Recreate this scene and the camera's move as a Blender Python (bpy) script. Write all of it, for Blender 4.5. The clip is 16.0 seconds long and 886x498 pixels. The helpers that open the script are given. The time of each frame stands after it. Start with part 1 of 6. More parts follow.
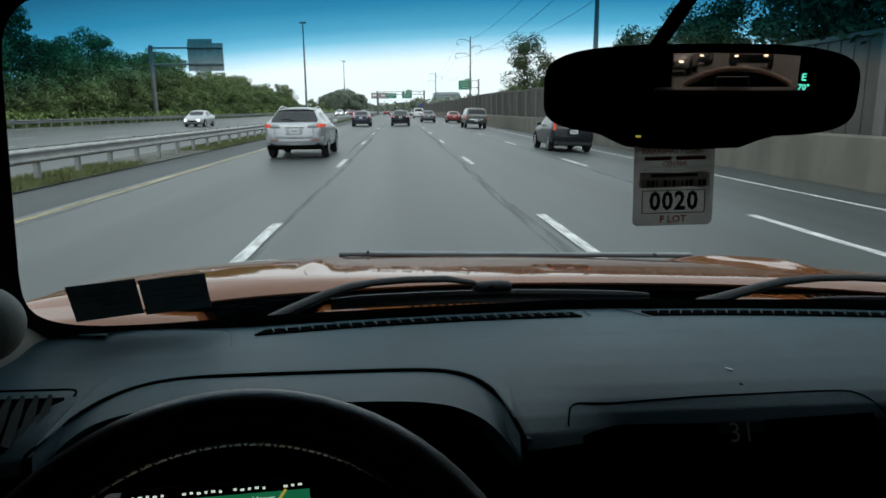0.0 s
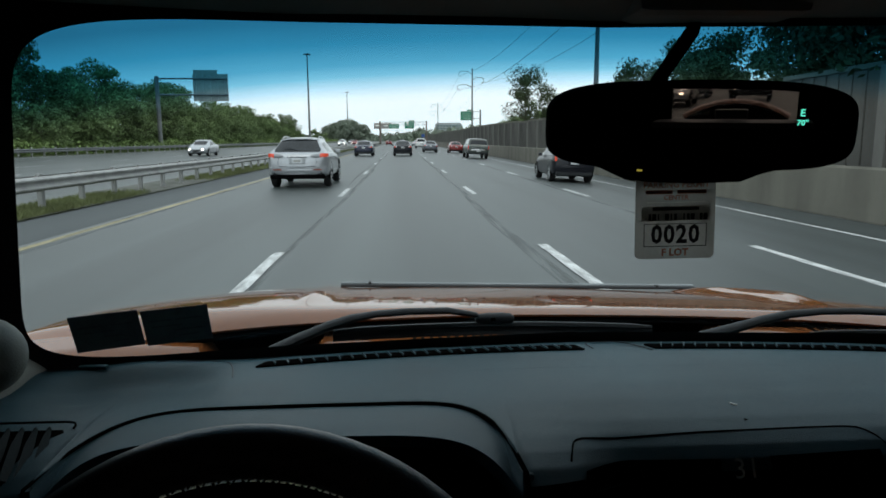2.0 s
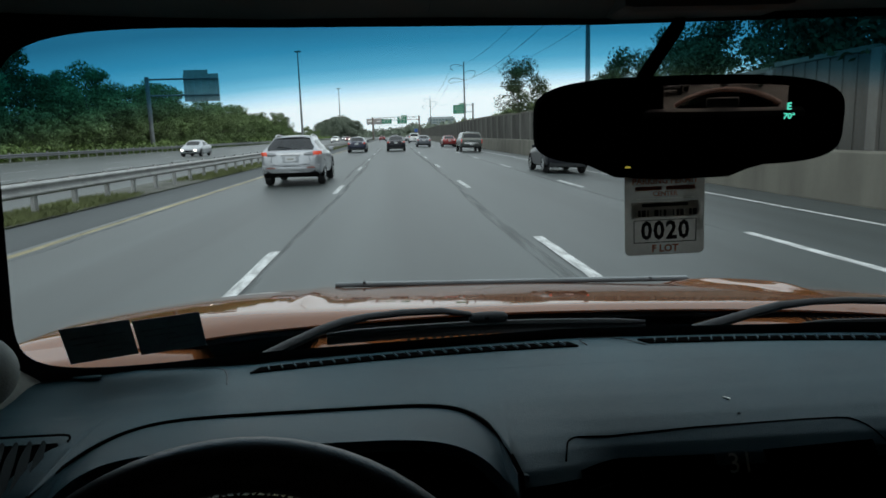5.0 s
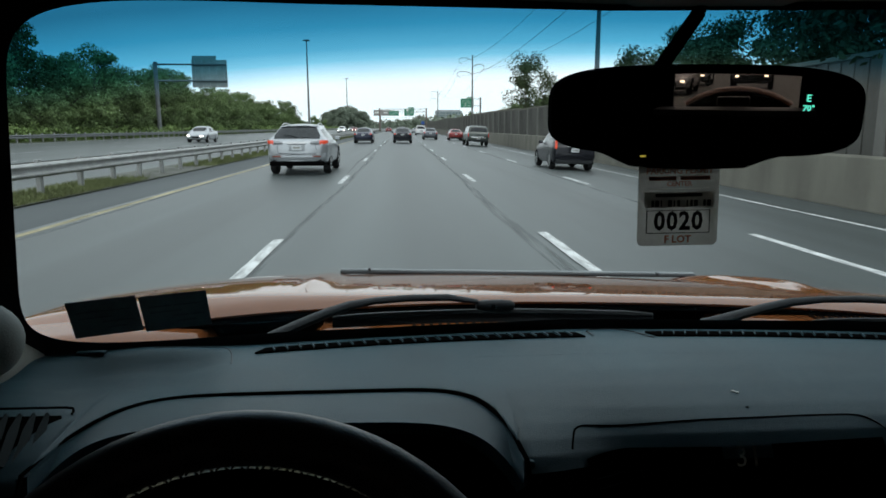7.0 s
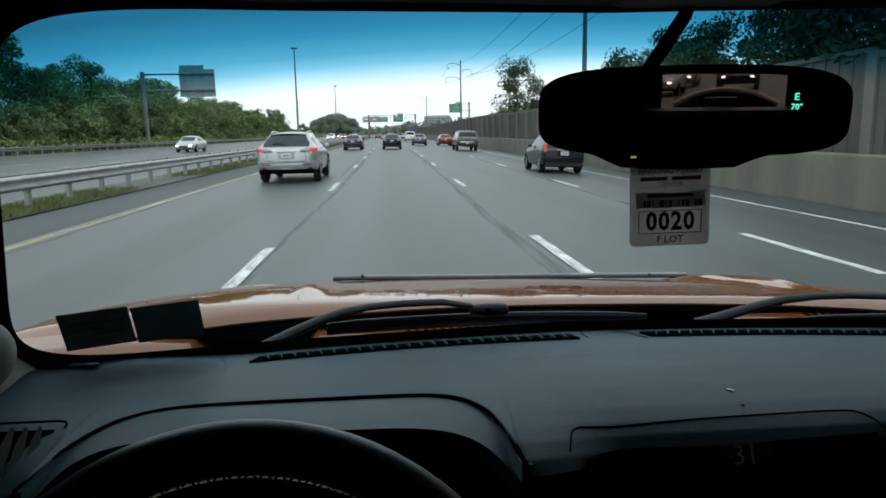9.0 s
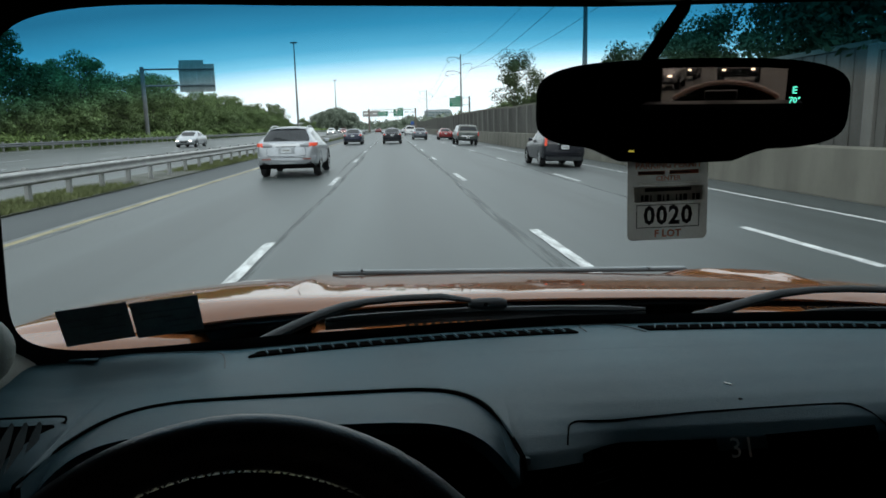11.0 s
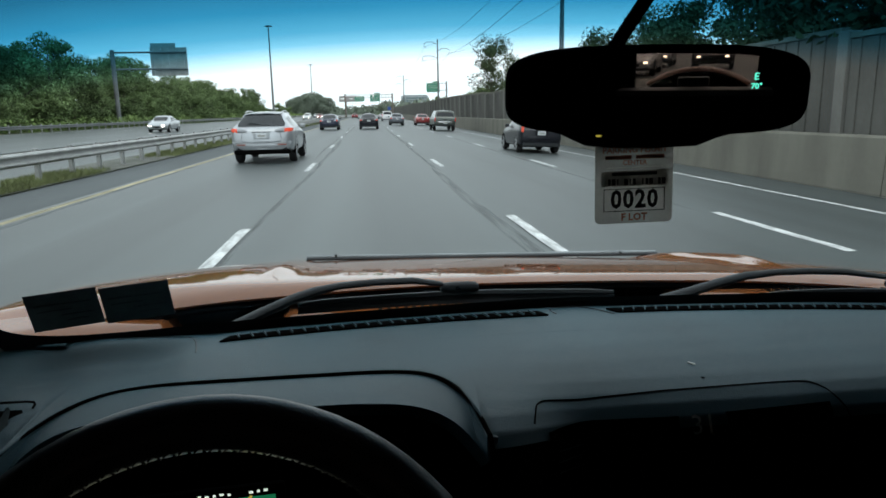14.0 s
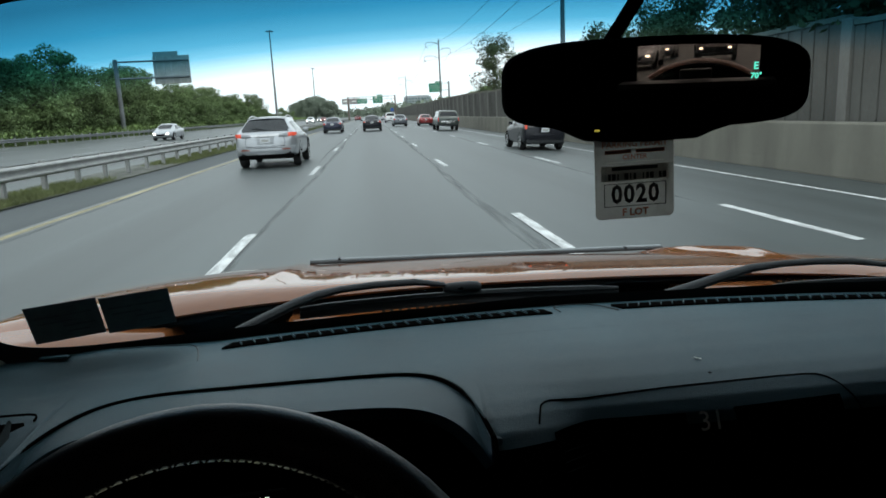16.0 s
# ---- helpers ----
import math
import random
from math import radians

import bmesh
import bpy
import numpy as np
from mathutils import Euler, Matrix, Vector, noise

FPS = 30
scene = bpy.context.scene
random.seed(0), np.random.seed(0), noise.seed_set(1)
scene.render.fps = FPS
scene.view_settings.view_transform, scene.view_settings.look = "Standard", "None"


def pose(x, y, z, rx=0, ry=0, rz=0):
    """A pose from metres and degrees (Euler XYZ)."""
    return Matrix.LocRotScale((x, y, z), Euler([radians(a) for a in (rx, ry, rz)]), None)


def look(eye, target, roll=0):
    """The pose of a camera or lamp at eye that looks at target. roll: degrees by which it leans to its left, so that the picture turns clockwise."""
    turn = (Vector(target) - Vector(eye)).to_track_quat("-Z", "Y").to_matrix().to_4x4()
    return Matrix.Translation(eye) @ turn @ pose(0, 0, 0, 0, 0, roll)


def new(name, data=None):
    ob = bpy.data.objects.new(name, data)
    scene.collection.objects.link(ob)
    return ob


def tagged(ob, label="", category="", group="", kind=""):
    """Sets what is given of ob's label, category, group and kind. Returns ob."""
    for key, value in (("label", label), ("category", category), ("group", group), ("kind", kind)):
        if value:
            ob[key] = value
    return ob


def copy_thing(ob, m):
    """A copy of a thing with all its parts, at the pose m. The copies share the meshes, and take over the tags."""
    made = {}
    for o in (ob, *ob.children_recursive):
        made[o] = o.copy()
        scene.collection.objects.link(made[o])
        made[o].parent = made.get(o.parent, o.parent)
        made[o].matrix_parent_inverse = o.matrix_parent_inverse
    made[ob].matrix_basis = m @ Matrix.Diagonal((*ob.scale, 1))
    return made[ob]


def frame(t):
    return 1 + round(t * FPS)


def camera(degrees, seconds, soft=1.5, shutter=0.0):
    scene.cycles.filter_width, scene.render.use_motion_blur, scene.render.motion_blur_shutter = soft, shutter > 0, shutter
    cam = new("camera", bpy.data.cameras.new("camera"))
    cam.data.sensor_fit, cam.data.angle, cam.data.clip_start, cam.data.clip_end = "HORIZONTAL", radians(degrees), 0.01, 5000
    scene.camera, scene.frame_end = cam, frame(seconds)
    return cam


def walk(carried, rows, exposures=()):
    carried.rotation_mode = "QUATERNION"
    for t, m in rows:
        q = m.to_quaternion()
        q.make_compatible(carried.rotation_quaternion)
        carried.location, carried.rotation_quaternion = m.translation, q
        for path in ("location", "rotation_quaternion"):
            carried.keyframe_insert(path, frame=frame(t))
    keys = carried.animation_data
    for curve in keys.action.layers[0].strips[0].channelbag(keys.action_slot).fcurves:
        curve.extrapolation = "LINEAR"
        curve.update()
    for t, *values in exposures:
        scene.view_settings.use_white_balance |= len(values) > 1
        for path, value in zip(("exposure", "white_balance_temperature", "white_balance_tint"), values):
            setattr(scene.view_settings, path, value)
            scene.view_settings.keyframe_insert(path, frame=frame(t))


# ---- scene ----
cam = camera(66.3, 16.0, soft=1.7)
PATH = [
    (0, (-0.206, 0.01, 1.486), (-0.084, 1.965, 1.083), -0.5),
    (0.5, (-0.211, 0.013, 1.489), (-0.099, 1.973, 1.108), -0.2),
    (1, (-0.21, 0.011, 1.488), (-0.084, 1.972, 1.112), -0.3),
    (1.5, (-0.201, 0.008, 1.49), (-0.071, 1.97, 1.125), -1.6),
    (2, (-0.207, 0.009, 1.49), (-0.088, 1.98, 1.172), -0.3),
    (2.5, (-0.203, 0.014, 1.484), (-0.075, 1.977, 1.126), -0.5),
    (3, (-0.191, 0.004, 1.482), (-0.046, 1.971, 1.154), -1.7),
    (3.2, (-0.198, 0.007, 1.487), (-0.051, 1.973, 1.15), -1.6),
    (5.3, (-0.201, 0.012, 1.499), (-0.075, 1.98, 1.165), -1.7),
    (5.5, (-0.213, 0.016, 1.496), (-0.083, 1.985, 1.17), -1.2),
    (6, (-0.212, 0.019, 1.486), (-0.091, 1.979, 1.108), -0.2),
    (6.5, (-0.211, 0.016, 1.488), (-0.086, 1.98, 1.131), -0.4),
    (7, (-0.208, 0.016, 1.487), (-0.088, 1.981, 1.133), -0.1),
    (7.5, (-0.206, 0.015, 1.484), (-0.053, 1.976, 1.119), -0.4),
    (8, (-0.206, 0.014, 1.488), (-0.056, 1.983, 1.167), -1.3),
    (8.5, (-0.211, 0.018, 1.491), (-0.063, 1.984, 1.158), -0.7),
    (9, (-0.21, 0.017, 1.486), (-0.065, 1.982, 1.147), -1.1),
    (9.2, (-0.205, 0.014, 1.487), (-0.073, 1.983, 1.157), -1.2),
    (11.5, (-0.207, 0.018, 1.486), (-0.063, 1.98, 1.127), -1.3),
    (12, (-0.205, 0.02, 1.485), (-0.065, 1.985, 1.135), -1.2),
    (12.5, (-0.201, 0.015, 1.487), (-0.013, 1.97, 1.11), -2.4),
    (13, (-0.205, 0.017, 1.493), (-0.02, 1.975, 1.129), -1.3),
    (13.5, (-0.198, 0.009, 1.496), (-0.006, 1.97, 1.151), -1.1),
    (14, (-0.199, 0.007, 1.485), (0.008, 1.956, 1.088), -1.1),
    (14.5, (-0.2, 0.017, 1.485), (-0.034, 1.96, 1.042), -0.5),
    (15, (-0.201, 0.014, 1.489), (0.009, 1.964, 1.094), -1.2),
    (15.5, (-0.191, 0.012, 1.493), (0.013, 1.967, 1.123), -2.3),
    (16, (-0.19, 0.014, 1.484), (-0.003, 1.965, 1.087), -2.8),
]
walk(cam, [(t, look(e, g, r)) for t, e, g, r in PATH], exposures=[(0.0, -0.12), (3.0, -0.24), (5.5, -0.28), (7.0, -0.06), (9.0, 0.0), (12.0, 0.04), (14.5, 0.15), (16.0, 0.14)])

# ---- world and light: a bright overcast afternoon ----
world = bpy.data.worlds.new("overcast_sky")
scene.world = world
world.use_nodes = True
wn, wl = world.node_tree.nodes, world.node_tree.links
bg = wn["Background"]
bg.inputs["Strength"].default_value = 1.46
sky = wn.new("ShaderNodeTexSky")
sky.sky_type, sky.sun_disc = "NISHITA", False
sky.sun_elevation, sky.sun_rotation = radians(52), radians(200)
sky.air_density, sky.dust_density = 1.5, 4.0
dim = wn.new("ShaderNodeMixRGB")
dim.blend_type = "MULTIPLY"
dim.inputs[0].default_value = 1.0
dim.inputs[2].default_value = (0.07, 0.07, 0.07, 1)
wl.new(sky.outputs[0], dim.inputs[1])
wco = wn.new("ShaderNodeTexCoord")
wmap = wn.new("ShaderNodeMapping")
wmap.inputs["Scale"].default_value = (1.0, 1.0, 3.0)
wl.new(wco.outputs["Generated"], wmap.inputs[0])
wnoise = wn.new("ShaderNodeTexNoise")
wnoise.inputs["Scale"].default_value = 2.2
wnoise.inputs["Detail"].default_value = 6
wl.new(wmap.outputs[0], wnoise.inputs["Vector"])
wramp = wn.new("ShaderNodeValToRGB")
wramp.color_ramp.elements[0].position, wramp.color_ramp.elements[0].color = 0.3, (0.82, 0.90, 0.95, 1)
wramp.color_ramp.elements[1].position, wramp.color_ramp.elements[1].color = 0.7, (1.03, 1.09, 1.12, 1)
wl.new(wnoise.outputs[0], wramp.inputs[0])
wmix = wn.new("ShaderNodeMixRGB")
wmix.inputs[0].default_value = 0.85
wl.new(dim.outputs[0], wmix.inputs[1])
wl.new(wramp.outputs[0], wmix.inputs[2])
wl.new(wmix.outputs[0], bg.inputs["Color"])

sun = new("sun", bpy.data.lights.new("sun", "SUN"))
sun.data.energy, sun.data.angle, sun.data.color = 0.7, radians(25), (1.0, 0.97, 0.92)
sun.matrix_world = look((0, 0, 60), (-14, 38, 0))

# ---- materials ----


def mat(name, color, rough=0.6, metal=0.0, scale=8.0, vary=0.25, bump=0.0, fine=120.0, coat=0.0, spec=0.5,
        stretch=(1, 1, 1), per_object=0.0, emit=0.0, emit_color=None):
    """A painted or moulded surface: broad stains and fine grain on one base colour."""
    m = bpy.data.materials.new(name)
    m.use_nodes = True
    n, l = m.node_tree.nodes, m.node_tree.links
    p = n["Principled BSDF"]
    p.inputs["Roughness"].default_value = rough
    p.inputs["Metallic"].default_value = metal
    p.inputs["Specular IOR Level"].default_value = spec
    p.inputs["Coat Weight"].default_value = coat
    p.inputs["Coat Roughness"].default_value = 0.04
    co = n.new("ShaderNodeTexCoord")
    mp = n.new("ShaderNodeMapping")
    mp.inputs["Scale"].default_value = stretch
    l.new(co.outputs["Object"], mp.inputs[0])
    broad = n.new("ShaderNodeTexNoise")
    broad.inputs["Scale"].default_value = scale
    broad.inputs["Detail"].default_value = 5
    l.new(mp.outputs[0], broad.inputs["Vector"])
    grain = n.new("ShaderNodeTexNoise")
    grain.inputs["Scale"].default_value = fine
    grain.inputs["Detail"].default_value = 3
    l.new(mp.outputs[0], grain.inputs["Vector"])
    mean = n.new("ShaderNodeMath")
    mean.operation = "MULTIPLY_ADD"
    mean.inputs[1].default_value = 0.35
    l.new(grain.outputs[0], mean.inputs[0])
    l.new(broad.outputs[0], mean.inputs[2])
    ramp = n.new("ShaderNodeValToRGB")
    lo = tuple(c * (1 - vary) for c in color)
    hi = tuple(min(1, c * (1 + vary)) for c in color)
    ramp.color_ramp.elements[0].position, ramp.color_ramp.elements[0].color = 0.42, (*lo, 1)
    ramp.color_ramp.elements[1].position, ramp.color_ramp.elements[1].color = 0.92, (*hi, 1)
    l.new(mean.outputs[0], ramp.inputs[0])
    out = ramp.outputs[0]
    if per_object:
        info = n.new("ShaderNodeObjectInfo")
        rng = n.new("ShaderNodeMapRange")
        rng.inputs[3].default_value, rng.inputs[4].default_value = 1 - per_object, 1 + per_object
        l.new(info.outputs["Random"], rng.inputs[0])
        mul = n.new("ShaderNodeMixRGB")
        mul.blend_type = "MULTIPLY"
        mul.inputs[0].default_value = 1
        l.new(out, mul.inputs[1])
        l.new(rng.outputs[0], mul.inputs[2])
        out = mul.outputs[0]
    l.new(out, p.inputs["Base Color"])
    if bump:
        b = n.new("ShaderNodeBump")
        b.inputs["Strength"].default_value = bump
        b.inputs["Distance"].default_value = 0.004
        l.new(grain.outputs[0], b.inputs["Height"])
        l.new(b.outputs[0], p.inputs["Normal"])
    if emit:
        p.inputs["Emission Color"].default_value = (*(emit_color or color), 1)
        p.inputs["Emission Strength"].default_value = emit
    return m


def leaf_mat(name, color, var):
    m = mat(name, color, rough=0.75, scale=0.5, vary=var, fine=3.0, per_object=0.25, spec=0.2)
    n, l = m.node_tree.nodes, m.node_tree.links
    geo = n.new("ShaderNodeNewGeometry")
    p = n["Principled BSDF"]
    src = p.inputs["Base Color"].links[0].from_socket
    mul = n.new("ShaderNodeMixRGB")
    mul.blend_type = "MULTIPLY"
    mul.inputs[0].default_value = 1
    rng = n.new("ShaderNodeMapRange")
    rng.inputs[3].default_value, rng.inputs[4].default_value = 0.72, 1.3
    l.new(geo.outputs["Random Per Island"], rng.inputs[0])
    l.new(src, mul.inputs[1])
    l.new(rng.outputs[0], mul.inputs[2])
    l.new(mul.outputs[0], p.inputs["Base Color"])
    return m


def glass_mat(name, tint, gloss=0.06):
    """Clear glass: straight through with a tint, and a weak mirror image."""
    m = bpy.data.materials.new(name)
    m.use_nodes = True
    n, l = m.node_tree.nodes, m.node_tree.links
    n.remove(n["Principled BSDF"])
    tr, gl, mx = n.new("ShaderNodeBsdfTransparent"), n.new("ShaderNodeBsdfGlossy"), n.new("ShaderNodeMixShader")
    tr.inputs[0].default_value = (*tint, 1)
    gl.inputs["Roughness"].default_value = 0.02
    mx.inputs[0].default_value = gloss
    l.new(tr.outputs[0], mx.inputs[1])
    l.new(gl.outputs[0], mx.inputs[2])
    l.new(mx.outputs[0], n["Material Output"].inputs[0])
    return m, n, l, tr


M = {}
M["paint"] = mat("copper_paint", (0.205, 0.070, 0.024), rough=0.4, metal=0.0, scale=3, vary=0.12, fine=900, coat=1.0, spec=0.0)
M["paint"].node_tree.nodes["Principled BSDF"].inputs["Coat IOR"].default_value = 1.58
M["dash"] = mat("dash_vinyl", (0.027, 0.071, 0.090), rough=0.52, scale=6, vary=0.26, bump=0.25, fine=700, spec=0.34)
M["dash_dark"] = mat("dark_plastic", (0.022, 0.023, 0.025), rough=0.5, scale=9, vary=0.2, bump=0.15, fine=500)
M["black"] = mat("black_plastic", (0.008, 0.008, 0.009), rough=0.45, scale=12, vary=0.3, bump=0.1, fine=400, spec=0.3)
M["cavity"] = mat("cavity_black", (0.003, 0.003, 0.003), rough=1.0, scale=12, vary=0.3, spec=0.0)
M["vent_fin"] = mat("vent_plastic", (0.006, 0.012, 0.014), rough=0.7, scale=9, vary=0.2, bump=0.15, fine=500, spec=0.12)
M["leather"] = mat("wheel_leather", (0.042, 0.047, 0.052), rough=0.36, scale=20, vary=0.2, bump=0.1, fine=500, spec=0.6)
M["thread"] = mat("pale_thread", (0.065, 0.072, 0.078), rough=0.8, scale=50, vary=0.2)
M["rubber"] = mat("rubber", (0.022, 0.025, 0.028), rough=0.6, scale=14, vary=0.3, bump=0.2, fine=200, spec=0.3)
M["liner"] = mat("headliner_cloth", (0.24, 0.22, 0.195), rough=0.95, scale=10, vary=0.12, bump=0.3, fine=600)
M["trim_pale"] = mat("pale_trim", (0.30, 0.31, 0.28), rough=0.7, scale=8, vary=0.12, bump=0.2, fine=500)
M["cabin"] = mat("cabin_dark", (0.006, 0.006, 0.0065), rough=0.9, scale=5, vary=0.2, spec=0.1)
M["tan"] = mat("tan_trim", (0.86, 0.70, 0.67), rough=0.7, scale=9, vary=0.2)
M["asphalt"] = mat("worn_road", (0.053, 0.064, 0.064), rough=0.48, scale=1.1, vary=0.28, bump=0.5, fine=60, stretch=(1, 0.025, 1), spec=0.43)
M["shoulder"] = mat("shoulder_asphalt", (0.082, 0.092, 0.096), rough=0.9, scale=0.5, vary=0.25, bump=0.5, fine=60, stretch=(1, 0.15, 1), spec=0.3)
M["tar"] = mat("tar_seam", (0.058, 0.062, 0.063), rough=0.7, scale=3, vary=0.3, fine=40)
M["gravel"] = mat("median_gravel", (0.13, 0.135, 0.12), rough=0.95, scale=1.5, vary=0.35, bump=0.7, fine=30, spec=0.2)
M["white_line"] = mat("white_marking", (0.58, 0.60, 0.60), rough=0.7, scale=3, vary=0.18, fine=60)
M["yellow_line"] = mat("yellow_marking", (0.35, 0.31, 0.18), rough=0.7, scale=1.5, vary=0.3, fine=60)
M["grass"] = mat("rough_grass", (0.085, 0.11, 0.045), rough=0.95, scale=0.4, vary=0.4, bump=0.6, fine=14, spec=0.1)
M["blade"] = leaf_mat("grass_blades", (0.16, 0.185, 0.08), 0.3)
M["concrete"] = mat("barrier_concrete", (0.156, 0.151, 0.128), rough=0.9, scale=0.9, vary=0.24, bump=0.4, fine=30, stretch=(1, 1.2, 0.35), spec=0.2, per_object=0.08)
M["panel"] = mat("noise_panel", (0.100, 0.099, 0.091), rough=0.95, scale=0.8, vary=0.25, bump=0.5, fine=25, per_object=0.14, spec=0.2)
M["post"] = mat("concrete_post", (0.175, 0.172, 0.160), rough=0.9, scale=1.2, vary=0.25, bump=0.4, fine=25, per_object=0.12, spec=0.2)
M["steel"] = mat("galvanised_steel", (0.33, 0.335, 0.33), rough=0.5, metal=0.7, scale=2, vary=0.25, fine=40)
M["rust"] = mat("weathered_steel", (0.16, 0.13, 0.11), rough=0.8, metal=0.2, scale=3, vary=0.35, fine=40)
M["pole"] = mat("pole_steel", (0.14, 0.15, 0.155), rough=0.6, metal=0.4, scale=1, vary=0.2, fine=20)
M["sign_green"] = mat("sign_green", (0.01, 0.17, 0.10), rough=0.5, scale=1, vary=0.12, fine=10)
M["sign_blue"] = mat("sign_blue", (0.03, 0.09, 0.35), rough=0.5, scale=1, vary=0.12, fine=10)
M["sign_white"] = mat("sign_white", (0.8, 0.82, 0.8), rough=0.5, scale=2, vary=0.06, fine=10)
M["sign_back"] = mat("sign_back", (0.30, 0.31, 0.29), rough=0.6, metal=0.3, scale=1.2, vary=0.2, fine=12)
M["bark"] = mat("bark", (0.06, 0.05, 0.04), rough=0.95, scale=2, vary=0.4, bump=0.8, fine=12)
M["leaf"] = leaf_mat("tree_leaves", (0.112, 0.160, 0.066), 0.45)
M["leaf_verge"] = leaf_mat("verge_leaves", (0.15, 0.215, 0.075), 0.3)
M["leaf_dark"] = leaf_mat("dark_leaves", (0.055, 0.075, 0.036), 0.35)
M["mark"] = mat("grey_print", (0.72, 0.76, 0.78), rough=0.6, scale=30, vary=0.3)
# leaf colour paled and greyed to stand for distance haze
M["leaf_hazed"] = leaf_mat("hazed_leaves", (0.150, 0.180, 0.140), 0.3)
M["strip_sheen"] = mat("strip_top", (0.16, 0.18, 0.19), rough=0.25, scale=12, vary=0.2, spec=0.6)
M["tyre"] = mat("tyre_rubber", (0.015, 0.015, 0.016), rough=0.8, scale=10, vary=0.3)
M["rim"] = mat("alloy_rim", (0.45, 0.46, 0.47), rough=0.35, metal=0.8, scale=10, vary=0.15)
M["glass_dark"] = mat("car_window", (0.016, 0.019, 0.022), rough=0.06, scale=3, vary=0.2, spec=0.4)
M["chrome"] = mat("chrome", (0.6, 0.6, 0.6), rough=0.2, metal=1.0, scale=10, vary=0.1)
M["tail"] = mat("tail_lamp", (0.45, 0.02, 0.015), rough=0.25, scale=10, vary=0.2, emit=0.22, emit_color=(1.0, 0.03, 0.015), coat=1.0)
M["brake"] = mat("lit_brake_lamp", (0.5, 0.05, 0.03), rough=0.2, scale=10, vary=0.1, emit=0.34, emit_color=(1.0, 0.12, 0.05), coat=1.0)
M["lens"] = mat("clear_lens", (0.30, 0.31, 0.33), rough=0.12, metal=0.3, scale=14, vary=0.3, coat=1.0)
M["head"] = mat("headlamp", (0.8, 0.8, 0.78), rough=0.2, scale=10, vary=0.1, emit=16.0, emit_color=(1.0, 0.90, 0.74))
M["plate"] = mat("number_plate", (0.55, 0.57, 0.6), rough=0.5, scale=10, vary=0.1)
M["ink"] = mat("dark_ink", (0.02, 0.02, 0.022), rough=0.7, scale=20, vary=0.2)
M["card"] = mat("permit_card", (0.38, 0.375, 0.345), rough=0.6, scale=25, vary=0.12, fine=300)
M["card_band"] = mat("permit_band", (0.52, 0.50, 0.46), rough=0.6, scale=30, vary=0.3, fine=300)
M["card_white"] = mat("permit_white", (0.42, 0.42, 0.40), rough=0.6, scale=25, vary=0.08)
M["red_ink"] = mat("red_ink", (0.40, 0.13, 0.085), rough=0.7, scale=30, vary=0.2)
M["sticker"] = mat("sticker_back", (0.12, 0.135, 0.135), rough=0.8, scale=30, vary=0.3, fine=300)
M["sticker_ink"] = mat("sticker_print", (0.085, 0.095, 0.095), rough=0.8, scale=30, vary=0.3)
M["led"] = mat("green_display", (0.05, 0.6, 0.45), rough=0.5, emit=1.1, emit_color=(0.12, 0.85, 0.62))
M["amber"] = mat("amber_led", (0.6, 0.5, 0.1), rough=0.5, emit=0.4, emit_color=(0.8, 0.65, 0.1))
M["screen_green"] = mat("screen_header", (0.02, 0.2, 0.1), rough=0.2, emit=0.35, emit_color=(0.02, 0.30, 0.13))
M["screen_map"] = mat("screen_map", (0.6, 0.58, 0.5), rough=0.2, scale=30, emit=0.42, emit_color=(0.78, 0.80, 0.58))
M["screen_blue"] = mat("screen_water", (0.3, 0.5, 0.7), rough=0.2, emit=0.4, emit_color=(0.45, 0.65, 0.85))
M["screen_text"] = mat("screen_text", (0.7, 0.75, 0.7), rough=0.3, emit=0.8, emit_color=(0.75, 0.85, 0.75))
M["billboard"] = mat("billboard_face", (0.25, 0.24, 0.24), rough=0.6, scale=0.6, vary=0.5, fine=4)
M["facade"] = mat("far_facade", (0.28, 0.31, 0.33), rough=0.8, scale=0.2, vary=0.15, fine=3)
M["facade_glass"] = mat("far_windows", (0.10, 0.16, 0.17), rough=0.2, scale=0.5, vary=0.2)
# traffic film: the middle of each lane is darker than the wheel tracks
an, al = M["asphalt"].node_tree.nodes, M["asphalt"].node_tree.links
ap = an["Principled BSDF"]
asrc = ap.inputs["Base Color"].links[0].from_socket
aco, asep = an.new("ShaderNodeTexCoord"), an.new("ShaderNodeSeparateXYZ")
al.new(aco.outputs["Object"], asep.inputs[0])
aph = an.new("ShaderNodeMath")
aph.operation = "MULTIPLY_ADD"
aph.inputs[1].default_value, aph.inputs[2].default_value = math.tau / 3.46, 0.05
al.new(asep.outputs[0], aph.inputs[0])
acos = an.new("ShaderNodeMath")
acos.operation = "COSINE"
al.new(aph.outputs[0], acos.inputs[0])
arng = an.new("ShaderNodeMapRange")
arng.inputs[1].default_value, arng.inputs[2].default_value = 0.2, 1.0
arng.inputs[3].default_value, arng.inputs[4].default_value = 1.04, 0.86
al.new(acos.outputs[0], arng.inputs[0])
amul = an.new("ShaderNodeMixRGB")
amul.blend_type = "MULTIPLY"
amul.inputs[0].default_value = 1
al.new(asrc, amul.inputs[1])
al.new(arng.outputs[0], amul.inputs[2])
al.new(amul.outputs[0], ap.inputs["Base Color"])
